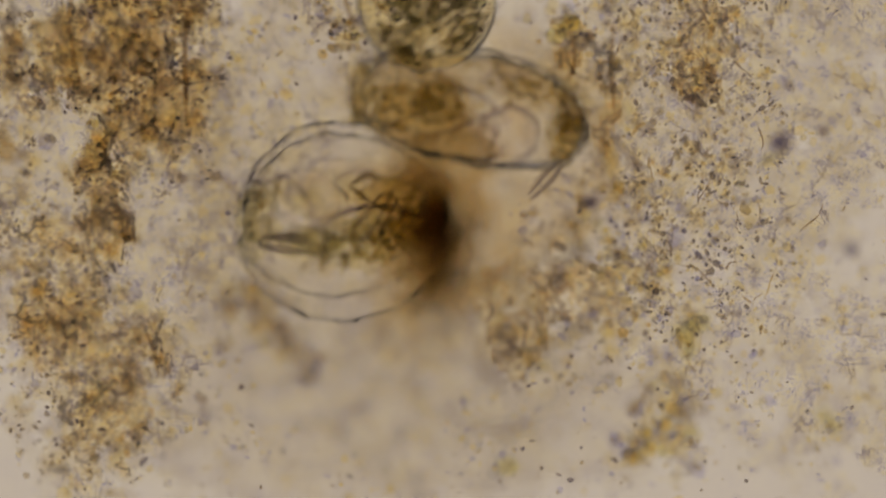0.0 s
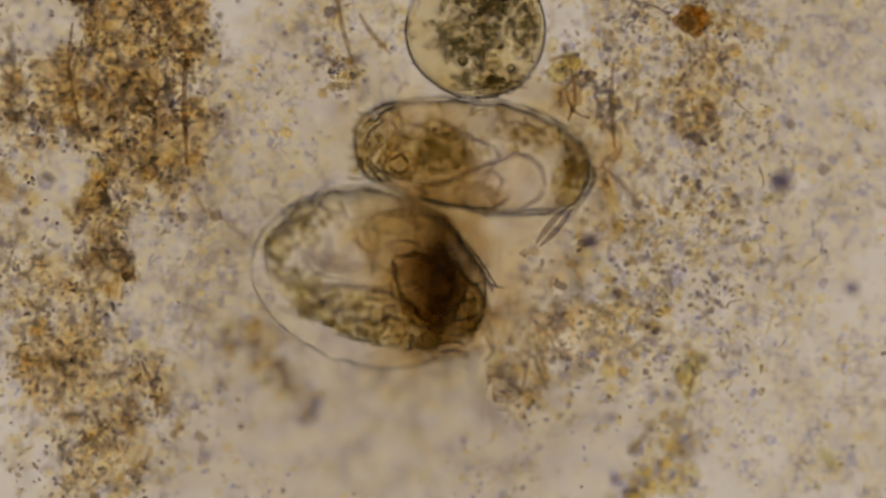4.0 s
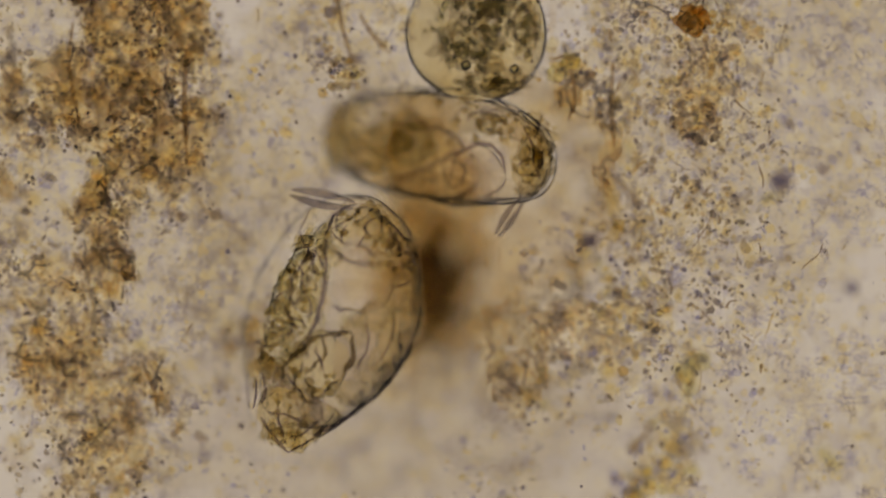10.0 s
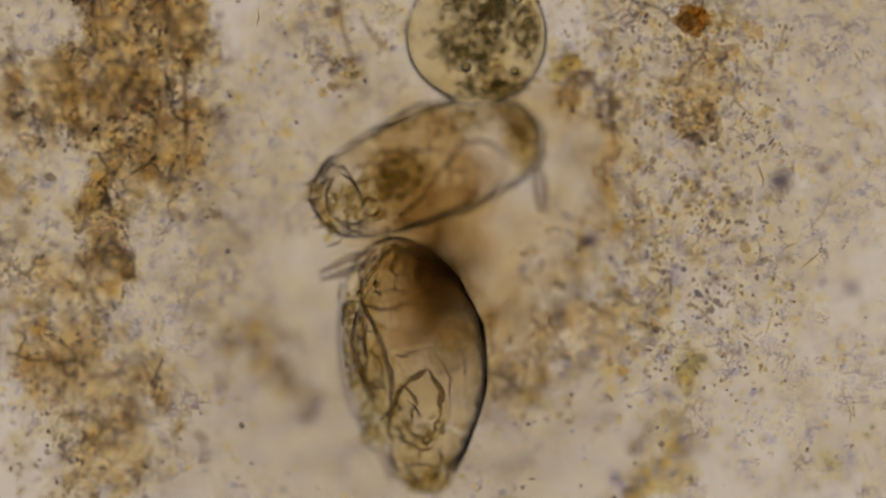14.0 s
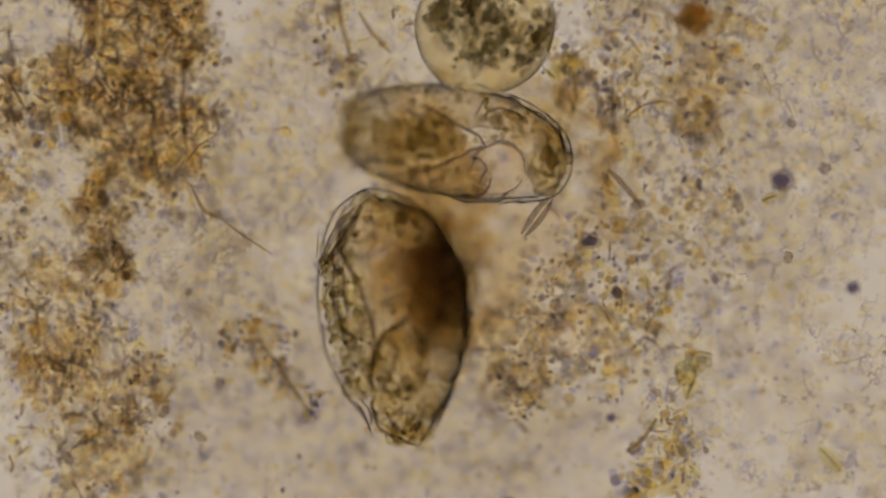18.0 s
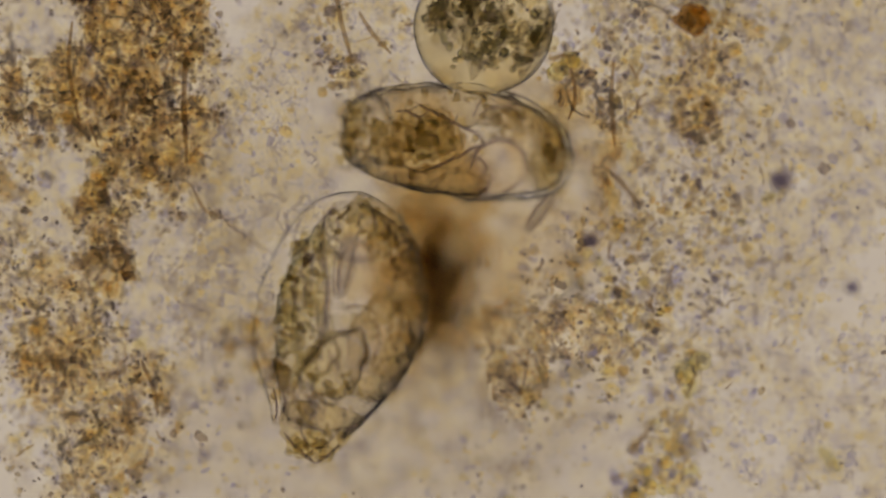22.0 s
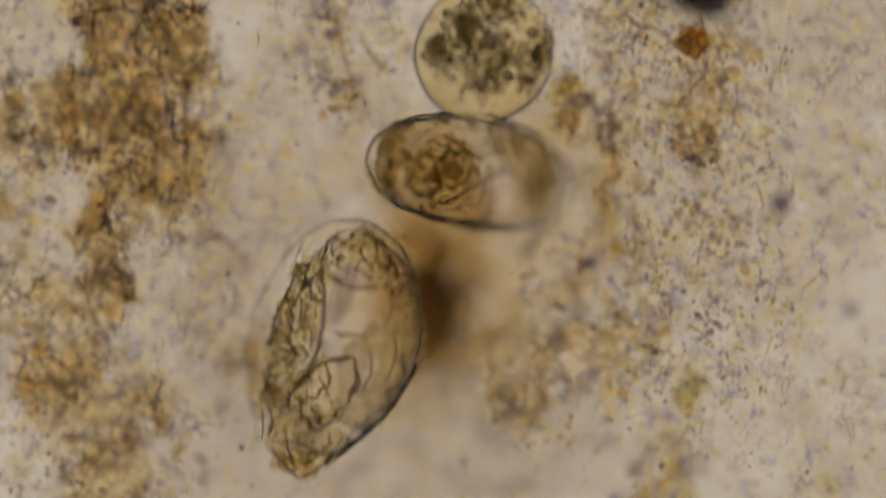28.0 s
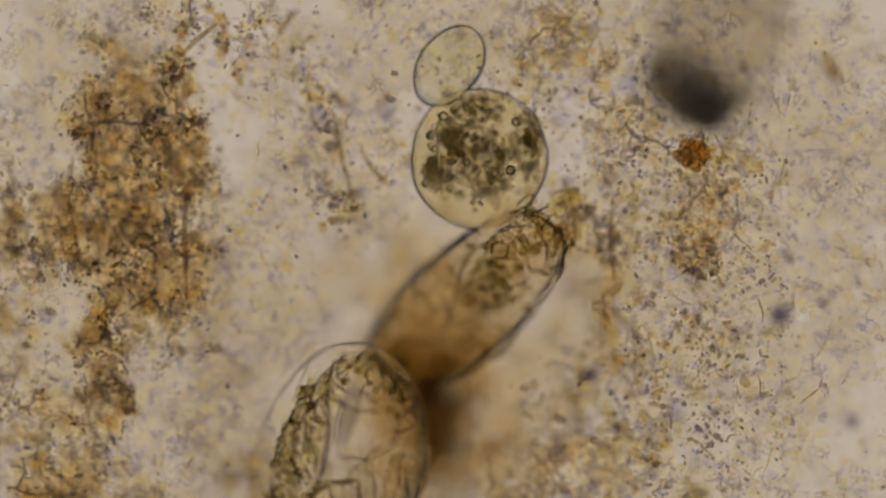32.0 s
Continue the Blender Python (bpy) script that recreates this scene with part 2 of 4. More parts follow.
def field(x, y, size, seed):
    """Smooth random field, 0 to 1, with bumps of that size."""
    g = lattice(seed)
    n = g.shape[0]
    u, v = np.asarray(x) / size + 31.7, np.asarray(y) / size + 17.3
    i, j = np.floor(u).astype(int), np.floor(v).astype(int)
    a, b = u - i, v - j
    a, b = a * a * (3 - 2 * a), b * b * (3 - 2 * b)
    return (g[i % n, j % n] * (1 - a) * (1 - b) + g[(i + 1) % n, j % n] * a * (1 - b)
            + g[i % n, (j + 1) % n] * (1 - a) * b + g[(i + 1) % n, (j + 1) % n] * a * b)


def cover(spots, x, y):
    """How thickly the matter lies. spots: (x, y, half width, half height, turn, weight)."""
    d = np.zeros_like(x)
    x, y = x + 70 * (field(x, y, 55, 61) - 0.5) + 36 * (field(x, y, 17, 62) - 0.5), y + 60 * (field(x, y, 50, 63) - 0.5)
    for cx, cy, rx, ry, turn, w in spots:
        c, s = math.cos(radians(turn)), math.sin(radians(turn))
        u, v = ((x - cx) * c + (y - cy) * s) / rx, ((y - cy) * c - (x - cx) * s) / ry
        d = np.maximum(d, w * np.clip(1.3 - 0.9 * (u * u + v * v), 0, 1))
    return d


def template(level):
    bm = bmesh.new()
    bmesh.ops.create_icosphere(bm, subdivisions=level, radius=1)
    v = np.array([tuple(a.co) for a in bm.verts])
    f = np.array([[a.index for a in b.verts] for b in bm.faces])
    bm.free()
    return v, f


BALL = {1: template(1), 2: template(2)}


def swarm(places, sizes, level=1, flat=0.6, rough=0.5):
    """One mesh of many small uneven grains."""
    v, f = BALL[level]
    n = len(places)
    stretch = rng.uniform(1 - rough, 1 + rough, (n, 1, 3)) * np.array([1.1, 0.9, flat])
    turn = rng.uniform(0, 2 * math.pi, n)
    c, s = np.cos(turn)[:, None], np.sin(turn)[:, None]
    p = v[None] * stretch * (1 + rng.uniform(-rough, rough, (n, len(v), 1)) * 0.5)
    p = np.stack([p[..., 0] * c - p[..., 1] * s, p[..., 0] * s + p[..., 1] * c, p[..., 2]], -1)
    p = p * np.asarray(sizes)[:, None, None] + np.asarray(places)[:, None]
    faces = (f[None] + (np.arange(n) * len(v))[:, None, None]).reshape(-1, 3)
    me = bpy.data.meshes.new("grains")
    p = (p.reshape(-1, 3) * S).astype(np.float32)
    me.vertices.add(len(p))
    me.vertices.foreach_set("co", p.ravel())
    me.loops.add(faces.size)
    me.loops.foreach_set("vertex_index", faces.ravel().astype(np.int32))
    me.polygons.add(len(faces))
    me.polygons.foreach_set("loop_start", np.arange(0, faces.size, 3, dtype=np.int32))
    me.polygons.foreach_set("use_smooth", np.ones(len(faces), dtype=bool))
    me.update(calc_edges=True)
    return me


def strew(spots, n, heights, clump=(34, 0.42), seed=1, free=False):
    """Places of about n grains over the spots, gathered in clumps."""
    x0 = min(s[0] - 1.3 * max(s[2], s[3]) for s in spots)
    x1 = max(s[0] + 1.3 * max(s[2], s[3]) for s in spots)
    y0 = min(s[1] - 1.3 * max(s[2], s[3]) for s in spots)
    y1 = max(s[1] + 1.3 * max(s[2], s[3]) for s in spots)
    got = np.zeros((0, 3))
    for _ in range(60):
        x, y = rng.uniform(x0, x1, 4 * n), rng.uniform(y0, y1, 4 * n)
        d = cover(spots, x, y)
        lumpy = 0.6 * field(x, y, clump[0], seed) + 0.4 * field(x, y, clump[0] * 0.35, seed + 1)
        keep = rng.random(len(x)) < d * np.clip((lumpy - clump[1]) * 4 + 0.5, 0.04, 1)
        z = heights[0] + (heights[1] - heights[0]) * np.clip(field(x, y, 60, seed + 2) * 0.6 + rng.random(len(x)) * 0.5, 0, 1) ** 0.7
        lane = np.minimum(((x - 650) / 250) ** 2 + ((y - 570) / 310) ** 2, ((x - 815) / 270) ** 2 + ((y - 265) / 150) ** 2) + 0.4 * (field(x, y, 60, 70) - 0.5) < 1
        z = z if free else np.where(lane, np.minimum(z, -60 + 0.3 * (z + 85)), z)
        got = np.vstack([got, np.stack([x - 784, 441 - y, z], -1)[keep]])
        if len(got) > n:
            break
    return got[:n]


def threads(spots, n, heights, length, radius, lean=90, seed=1):
    """One mesh of many short bent threads, most of them along lean."""
    start = strew(spots, n, heights, seed=seed)
    n = len(start)
    steps, sides = 7, 5
    a = np.radians(lean) + rng.normal(0, 0.75, n)
    bend = rng.normal(0, 0.28, (n, steps))
    ang = a[:, None] + np.cumsum(bend, 1)
    step = (length * rng.lognormal(0, 0.4, n) / steps)[:, None]
    px = start[:, :1] + np.cumsum(np.cos(ang) * step, 1)
    py = start[:, 1:2] + np.cumsum(np.sin(ang) * step, 1)
    pz = np.clip(start[:, 2:3] + np.cumsum(rng.normal(0, 2.0, (n, steps)), 1), 2, None)
    r = radius * rng.lognormal(0, 0.35, n)[:, None] * rng.uniform(0.5, 1.3, (n, steps)) * np.array([0.4, 0.9, 1, 1, 1, 0.9, 0.4])
    th = np.arange(sides) * 2 * math.pi / sides
    x = px[..., None] - np.sin(ang)[..., None] * r[..., None] * np.cos(th)
    y = py[..., None] + np.cos(ang)[..., None] * r[..., None] * np.cos(th)
    z = pz[..., None] + r[..., None] * np.sin(th)
    p = (np.stack([x, y, z], -1).reshape(-1, 3) * S).astype(np.float32)
    one = []
    for i in range(steps - 1):
        for j in range(sides):
            k, m = i * sides + j, i * sides + (j + 1) % sides
            one.append((k, m, m + sides, k + sides))
    one = np.array(one)
    faces = (one[None] + (np.arange(n) * steps * sides)[:, None, None]).reshape(-1, 4)
    me = bpy.data.meshes.new("threads")
    me.vertices.add(len(p))
    me.vertices.foreach_set("co", p.ravel())
    me.loops.add(faces.size)
    me.loops.foreach_set("vertex_index", faces.ravel().astype(np.int32))
    me.polygons.add(len(faces))
    me.polygons.foreach_set("loop_start", np.arange(0, faces.size, 4, dtype=np.int32))
    me.polygons.foreach_set("use_smooth", np.ones(len(faces), dtype=bool))
    me.update(calc_edges=True)
    return me


def film_sheet(spots, height, step=10, seed=3, limit=0.25):
    """A thin uneven skin under the grains, with a ragged edge."""
    x0, x1 = min(s[0] - s[2] - s[3] for s in spots), max(s[0] + s[2] + s[3] for s in spots)
    y0, y1 = min(s[1] - s[2] - s[3] for s in spots), max(s[1] + s[2] + s[3] for s in spots)
    xs, ys = np.arange(x0, x1, step), np.arange(y0, y1, step)
    gx, gy = np.meshgrid(xs, ys)
    d = cover(spots, gx, gy) * (field(gx, gy, 70, seed) * 0.8 + field(gx, gy, 26, seed + 4) * 0.7)
    z = height + 14 * field(gx, gy, 60, seed + 5)
    jx, jy = rng.uniform(-3, 3, gx.shape), rng.uniform(-3, 3, gx.shape)
    verts = [((a - 784) * S, (441 - b) * S, c * S) for a, b, c in zip((gx + jx).ravel(), (gy + jy).ravel(), z.ravel())]
    w, faces = len(xs), []
    for i in range(len(ys) - 1):
        for j in range(w - 1):
            if d[i, j] + d[i + 1, j + 1] > 2 * limit:
                k = i * w + j
                faces += [(k, k + w, k + w + 1), (k, k + w + 1, k + 1)]
    used = sorted({a for f in faces for a in f})
    index = {a: i for i, a in enumerate(used)}
    return mesh_from("skin", [verts[a] for a in used], [tuple(index[a] for a in f) for f in faces])


# ---- the setting ----
BED = -85  # height of the glass below the middle of the water

def box(x0, x1, y0, y1, z0, z1):
    bm = bmesh.new()
    bmesh.ops.create_cube(bm, size=1)
    for v in bm.verts:
        v.co = (x0 if v.co.x < 0 else x1, y0 if v.co.y < 0 else y1, z0 if v.co.z < 0 else z1)
    bmesh.ops.bevel(bm, geom=bm.edges[:], offset=0.004, segments=2, affect="EDGES")
    return bm


def flat_part(name, bm, material):
    ob = part(name, bm, material, None)
    ob.data.polygons.foreach_set("use_smooth", [False] * len(ob.data.polygons))
    return ob


slide = tagged(flat_part("floor", box(-1.9, 1.9, -1.2, 1.2, -0.27, BED * S), M_SLIDE), "clear glass microscope slide under the whole mount", "slide", kind="structure")

m_lamp, t_lamp, out_lamp = nodes_of("lamp_glow")
glow = t_lamp.nodes.new("ShaderNodeEmission")
glow.inputs[0].default_value = (*LAMP, 1)
glow.inputs[1].default_value = LAMP_STRENGTH
t_lamp.links.new(glow.outputs[0], out_lamp.inputs["Surface"])
bm = bmesh.new()
bmesh.ops.create_circle(bm, cap_ends=True, segments=96, radius=0.98)
lamp = tagged(flat_part("backdrop", bm, m_lamp), "bright round field of the condenser lamp below the slide", "lamp", kind="structure")
lamp.location = (0, 0.02, -5.0)


def sheet_over_slide():
    n, w, h = 60, 1.0, 0.7
    verts = [((2 * i / n - 1) * w, (2 * j / n - 1) * h, (BED + 12 + 5 * math.sin(i * 1.7) * math.sin(j * 2.3)) * S) for j in range(n + 1) for i in range(n + 1)]
    faces = [(j * (n + 1) + i, j * (n + 1) + i + 1, (j + 1) * (n + 1) + i + 1, (j + 1) * (n + 1) + i) for j in range(n) for i in range(n)]
    return mesh_from("film", verts, faces)


tagged(part("ground_film", sheet_over_slide(), M_SHEET, None), "thin greyish bacterial film spread over the glass slide", "film", kind="structure")


# ---- heaps of detritus ----
def heap(name, label, spots, counts, heights, seed, film=True, size=5.0, big=0, layers=2, fibres=(0, 40, 2.2, 90), net=1, fine=0, free=False, fine_at=None, net_at=None):
    """A heap: brown skin, grains, dark specks, threads, and the larger grains one by one."""
    base = thing(name, (0, 0, 0), label, "detritus", "heaps of detritus on the slide")
    if film:
        for k in range(layers):
            part("skin", film_sheet(spots, heights[1] + 2 - 62 * k, seed=seed + 7 * k, limit=0.44 + 0.05 * k), M_MATFILM, base, "thin yellow-brown skin")["kind"] = "stuff"
        for k in range(net):
            part("strand_net", film_sheet(spots, (net_at or heights[1] - 20) - 62 * k, seed=seed + 91 + 5 * k, limit=0.40), M_NET, base, "torn net of grey-violet strands")["kind"] = "stuff"
    for kind, mat, n, k, s in (("grain_mass", M_GRAIN, counts[0], 1.0, 11), ("pale_matter", M_PALE, counts[1], 1.1, 23), ("speck_matter", M_DARK, counts[2], 0.6, 31)):
        if n:
            p = strew(spots, n, heights, seed=seed + s, free=free)
            part(kind, swarm(p, size * k * rng.lognormal(0, 0.4, len(p)), 2 if n < 2500 else 1), mat, base)["kind"] = "stuff"
    if fine:
        p = strew(spots, fine, fine_at or (heights[1] - 130, heights[1] + 25), clump=(26, 0.46), seed=seed + 71)
        part("fine_grit", swarm(p, 2.8 * rng.lognormal(0, 0.35, len(p)), 1, 0.8), M_SPECK, base)["kind"] = "stuff"
    if fibres[0]:
        part("thread_mass", threads(spots, fibres[0], heights, fibres[1], fibres[2], fibres[3], seed + 61), M_FIBRE, base)["kind"] = "stuff"
    if big:
        p = strew(spots, big, heights, seed=seed + 47, free=free)
        shapes = [swarm(np.zeros((1, 3)), [size * 1.7 * q], 2, 0.8, 0.3) for q in (0.7, 0.85, 1, 1.2, 1.4)]
        for i, q in enumerate(p):
            ob = part("grain", shapes[i % 5], (M_GRAIN, M_PALE, M_YELLOW, M_PALE, M_PALE)[i % 5], base)
            ob.location, ob.rotation_euler = Vector(q) * S, (0, 0, i * 2.4)
    return base


heap("brown_detritus_mat", "dense yellow-brown mat of fine grains on the slide",
     [(245, 100, 125, 280, 0, 0.95), (122, 178, 88, 84, 0, 0.75), (290, 260, 70, 130, 0, 0.8), (330, -150, 36, 190, 8, 0.6), (225, -120, 100, 130, 0, 0.5)],
     (60, 420, 220), (-78, 108), 100, size=4.8, big=40, layers=2, fibres=(60, 40, 2.4, 90), net=2, fine=2500, net_at=146, fine_at=(30, 165))
heap("detritus_mat", "loose ochre mat of grains and threads on the slide",
     [(180, 430, 70, 150, 0, 0.8), (110, 590, 120, 160, 0, 0.65), (150, 760, 120, 200, 0, 0.65), (250, 660, 36, 110, -20, 0.6), (330, 770, 44, 20, 0, 0.7),
      (10, 330, 60, 420, 0, 0.5)],
     (100, 280, 180), (-78, 112), 200, size=5, big=30, fibres=(40, 40, 2.2, 90), net=2, fine=1300, net_at=140, fine_at=(30, 160))
heap("detritus_strand", "ragged chain of dark grains on the slide",
     [(330, -140, 26, 80, 30, 1), (430, -170, 110, 50, 15, 0.7), (590, 50, 22, 170, -12, 0.5), (560, -60, 26, 100, -30, 0.5), (690, -20, 26, 50, 0, 0.4)],
     (90, 130, 80), (30, 150), 300, False, size=5, big=10, fibres=(36, 30, 2.0, 60), fine=520)
heap("brown_detritus_clump", "loose brown clump of grains beside the animal",
     [(960, 590, 150, 120, 10, 0.6), (900, 690, 55, 50, 0, 0.75), (1060, 570, 110, 150, 0, 0.5)],
     (40, 170, 120), (-78, 110), 400, size=5, big=30, fibres=(14, 30, 2.0, 20), layers=1, net=1, fine=400, net_at=10)
heap("detritus_patch", "ochre patch of grains with dark threads on the slide",
     [(1010, 140, 55, 70, 0, 0.62), (1080, 210, 40, 170, 3, 0.55), (1050, 330, 70, 140, -10, 0.4), (1120, 460, 100, 170, 0, 0.32)],
     (70, 230, 150), (-78, 130), 500, size=5, big=30, fibres=(50, 36, 2.6, 95), layers=1, net=1)
heap("detritus_column", "speckled column of ochre grains on the slide",
     [(1245, 170, 60, 110, 0, 0.75), (1250, 330, 90, 160, 0, 0.4), (1160, 500, 110, 160, 0, 0.3), (1260, 60, 110, 80, 0, 0.5), (1180, 60, 200, 260, 0, 0.28),
      (1000, -120, 130, 130, 0, 0.5), (1120, -60, 130, 140, 0, 0.5)],
     (160, 760, 420), (-78, 150), 600, True, size=4.6, big=40, layers=1, fibres=(60, 28, 2.0, 90), fine=500)
heap("dark_speck_column", "upright rows of fine dark specks in the clear water",
     [(1250, 380, 130, 330, 0, 0.8), (1150, 130, 120, 150, 0, 0.5), (1280, 620, 110, 160, 0, 0.4)],
     (0, 120, 40), (132, 160), 650, False, size=3.4, fibres=(50, 46, 1.4, 90), fine=600, fine_at=(135, 165))
heap("yellow_algal_heap", "heap of yellow-green algal grains on the slide",
     [(1130, 830, 40, 60, 25, 0.8), (1190, 800, 60, 110, 0, 0.5), (1225, 690, 20, 70, 0, 0.35)],
     (14, 150, 50), (0, 105), 700, False, size=6, big=36, fibres=(10, 34, 1.8, 70))
heap("scattered_specks", "sparse scattered specks over the clear glass",
     [(784, 300, 1000, 760, 0, 0.6)],
     (80, 6500, 700), (-78, 190), 800, False, size=3.8, fibres=(200, 24, 1.3, 90), fine=900)
haze = thing("brown_bed_film", (0, 0, 0), "thin rusty film on the glass beneath the animals", "film")
for seed in (3,):
    part("skin", film_sheet([(940, 330, 190, 260, 0, 0.78), (720, 220, 160, 130, 0, 0.7), (760, 520, 130, 170, 0, 0.7)], -78 + 22 * (seed - 3), 12, 970 + seed, 0.42), M_MATFILM, haze)["kind"] = "stuff"
heap("detritus_sprig", "small ragged sprig of dark debris on the slide",
     [(440, 590, 40, 40, 30, 1), (500, 655, 22, 70, -35, 1), (540, 720, 14, 40, -35, 0.8)],
     (60, 60, 90), (10, 52), 900, False, size=5, big=8, fibres=(14, 40, 2.2, -50), free=True)


def veils():
    """Torn skins of mucus that hang in the water round the open lane where the animals lie."""
    base = thing("mucus_veil", (0, 0, 0), "torn colourless skin of mucus with faint yellow blotches", "mucus")
    for z, seed in ((-30, 5), (70, 6), (152, 7)):
        part("sheet", film_sheet([(1330, 150, 300, 480, 0, 1), (1250, 620, 190, 300, 0, 0.7), (170, 300, 260, 700, 0, 1), (560, -60, 170, 200, 0, 0.8), (900, -190, 380, 130, 0, 1), (1420, 720, 280, 260, 0, 0.62)],
                                 z, 12, 940 + seed, 0.42), M_VEIL, base)["kind"] = "stuff"
    part("sheet", film_sheet([(700, 760, 560, 260, 0, 1), (520, 300, 200, 300, 0, 1)], -22, 12, 958, 0.40), M_VEIL, base)["kind"] = "stuff"
    part("sheet", film_sheet([(660, 780, 420, 200, 0, 1), (430, 480, 120, 260, 0, 1)], -44, 12, 961, 0.38), M_VEIL, base)["kind"] = "stuff"
    # this grey sheet is added only to dim the lower field
    part("sheet", film_sheet([(690, 800, 430, 170, 0, 1), (480, 700, 200, 160, 0, 1)], -66, 14, 975, 0.10), M_DIMFILM, base, "thin grey sheet added to dim the field")["kind"] = "stuff"
    part("sheet", film_sheet([(630, 70, 120, 130, 0, 1), (470, 240, 120, 260, 0, 1), (400, 470, 90, 160, 0, 1)], 96, 12, 983, 0.44), M_VEIL, base)["kind"] = "stuff"
    part("sheet", film_sheet([(760, 420, 460, 480, 0, 1)], -55, 12, 955, 0.42), M_VEIL, base)["kind"] = "stuff"


veils()


def dark_lump():
    """The dark brown lump against which the animals lie."""
    base = thing("brown_lump", at(776, 506, -64), "dark brown lump of rotting matter beside the animal", "detritus", "heaps of detritus on the slide")
    p = rng.normal(0, 1, (720, 3)) * np.array([34, 60, 5])
    part("dark_core", swarm(p, 10 * rng.lognormal(0, 0.3, len(p)), 1, 0.6), M_BROWN, base)["kind"] = "stuff"
    p = rng.normal(0, 1, (1300, 3)) * np.array([66, 112, 5]) + np.array([-20, 46, 0])
    part("flake_mass", swarm(p, 12 * rng.lognormal(0, 0.3, len(p)), 1, 0.5), M_HALO, base)["kind"] = "stuff"


dark_lump()


# ---- animals ----
def shell(low, high, depth, offset=(0, 0, 0), lumps=0.0, seed=0.0, nu=56, nv=56, wrinkle=0.0, blunt=20, broad=0.0, mouth=False):
    """A closed body along x between two edges, given as (x, y) rows; depth: half its thickness.
    broad: the longer half axis of a cross-section that leans out of the plane; mouth: open at the head end."""
    x0, x1 = max(low[0][0], high[0][0]), min(low[-1][0], high[-1][0])
    xs = [x0 + (x1 - x0) * (1 - math.cos(math.pi * i / nu)) / 2 for i in range(nu + 1)]

    def edge(rows):
        y = np.interp(np.linspace(x0, x1, 161), [r[0] for r in rows], [r[1] for r in rows])
        soft = np.convolve(np.pad(y, 8, mode="reflect", reflect_type="odd"), np.ones(17) / 17, "valid")
        return np.interp(xs, np.linspace(x0, x1, 161), soft)

    a, b = edge(low), edge(high)
    most = float(np.max(b - a)) / 2
    broad = max(broad, most)
    lean = math.acos(math.sqrt((most ** 2 - depth ** 2) / (broad ** 2 - depth ** 2))) if broad > most else 0.0
    cl, sl = math.cos(lean), math.sin(lean)
    bm, rings = bmesh.new(), []
    for i, x in enumerate(xs):
        u = 2 * (x - x0) / (x1 - x0) - 1
        r = (b[i] - a[i]) / 2 * (1.0 if mouth and u > 0 else math.sqrt(max(0.0, 1 - abs(u) ** blunt)) + 0.02)
        mid, ring = (a[i] + b[i]) / 2, []
        for j in range(nv):
            g = 2 * math.pi * j / nv
            k = 1 + lumps * noise.noise(Vector((x * 0.02 + seed, math.cos(g) * 1.5, math.sin(g) * 1.5)))
            if wrinkle:
                k += wrinkle * noise.noise(Vector((x * 0.05 + seed, math.cos(g) * 5, math.sin(g) * 5)))
            p, q = math.cos(g) * r * k * broad / most, math.sin(g) * r * k * depth / most
            ring.append(bm.verts.new(((x + offset[0]) * S, (mid + p * cl - q * sl + offset[1]) * S, (p * sl + q * cl + offset[2]) * S)))
        rings.append(ring)
    for p, q in zip(rings, rings[1:]):
        for j in range(nv):
            bm.faces.new((p[j], p[(j + 1) % nv], q[(j + 1) % nv], q[j]))
    bm.faces.new(rings[0][::-1])
    if not mouth:
        bm.faces.new(rings[-1])
    bmesh.ops.recalc_face_normals(bm, faces=bm.faces)
    return bm


def band(rows, seed, z, n, spread, size, material, base):
    """Granules strewn along a line of the body."""
    path = np.array(rows, float)
    u = rng.uniform(0, len(path) - 1.001, n)
    i = u.astype(int)
    f = (u - i)[:, None]
    p = path[i] * (1 - f) + path[i + 1] * f
    p = np.column_stack([p + rng.normal(0, 1, (n, 2)) * spread, z + rng.normal(0, 18, n)])
    part("granule_mass", swarm(p, size * rng.lognormal(0, 0.35, n), 2, 0.8), material, base)["kind"] = "stuff"


def short_folds(places, base, n, lean, depth):
    """Short creases in the tissue about the given places (x, y, spread)."""
    for k in range(n):
        cx, cy, sx, sy = places[k % len(places)]
        x, y, a = cx + sx * rng.normal(), cy + sy * rng.normal(), radians(lean) + rng.normal(0, 0.7)
        half, bow = rng.uniform(9, 24), rng.normal(0, 5)
        pts = [(x + half * u * math.cos(a) - bow * (1 - u * u) * math.sin(a), y + half * u * math.sin(a) + bow * (1 - u * u) * math.cos(a), depth + 10 * u) for u in (-1, -0.3, 0.4, 1)]
        part("fold", sweep(pts, rng.uniform(1.3, 2.7)), M_STRAND, base)


# Muscles, and dark refraction edges of bladder, stomach and shell drawn as strands.
def strands_of(base, rows, name="dark_strand"):
    for radius, z, *pts in rows:
        part(name, sweep([(x, y, z) for x, y in pts], radius, waver=3.5), M_STRAND, base)


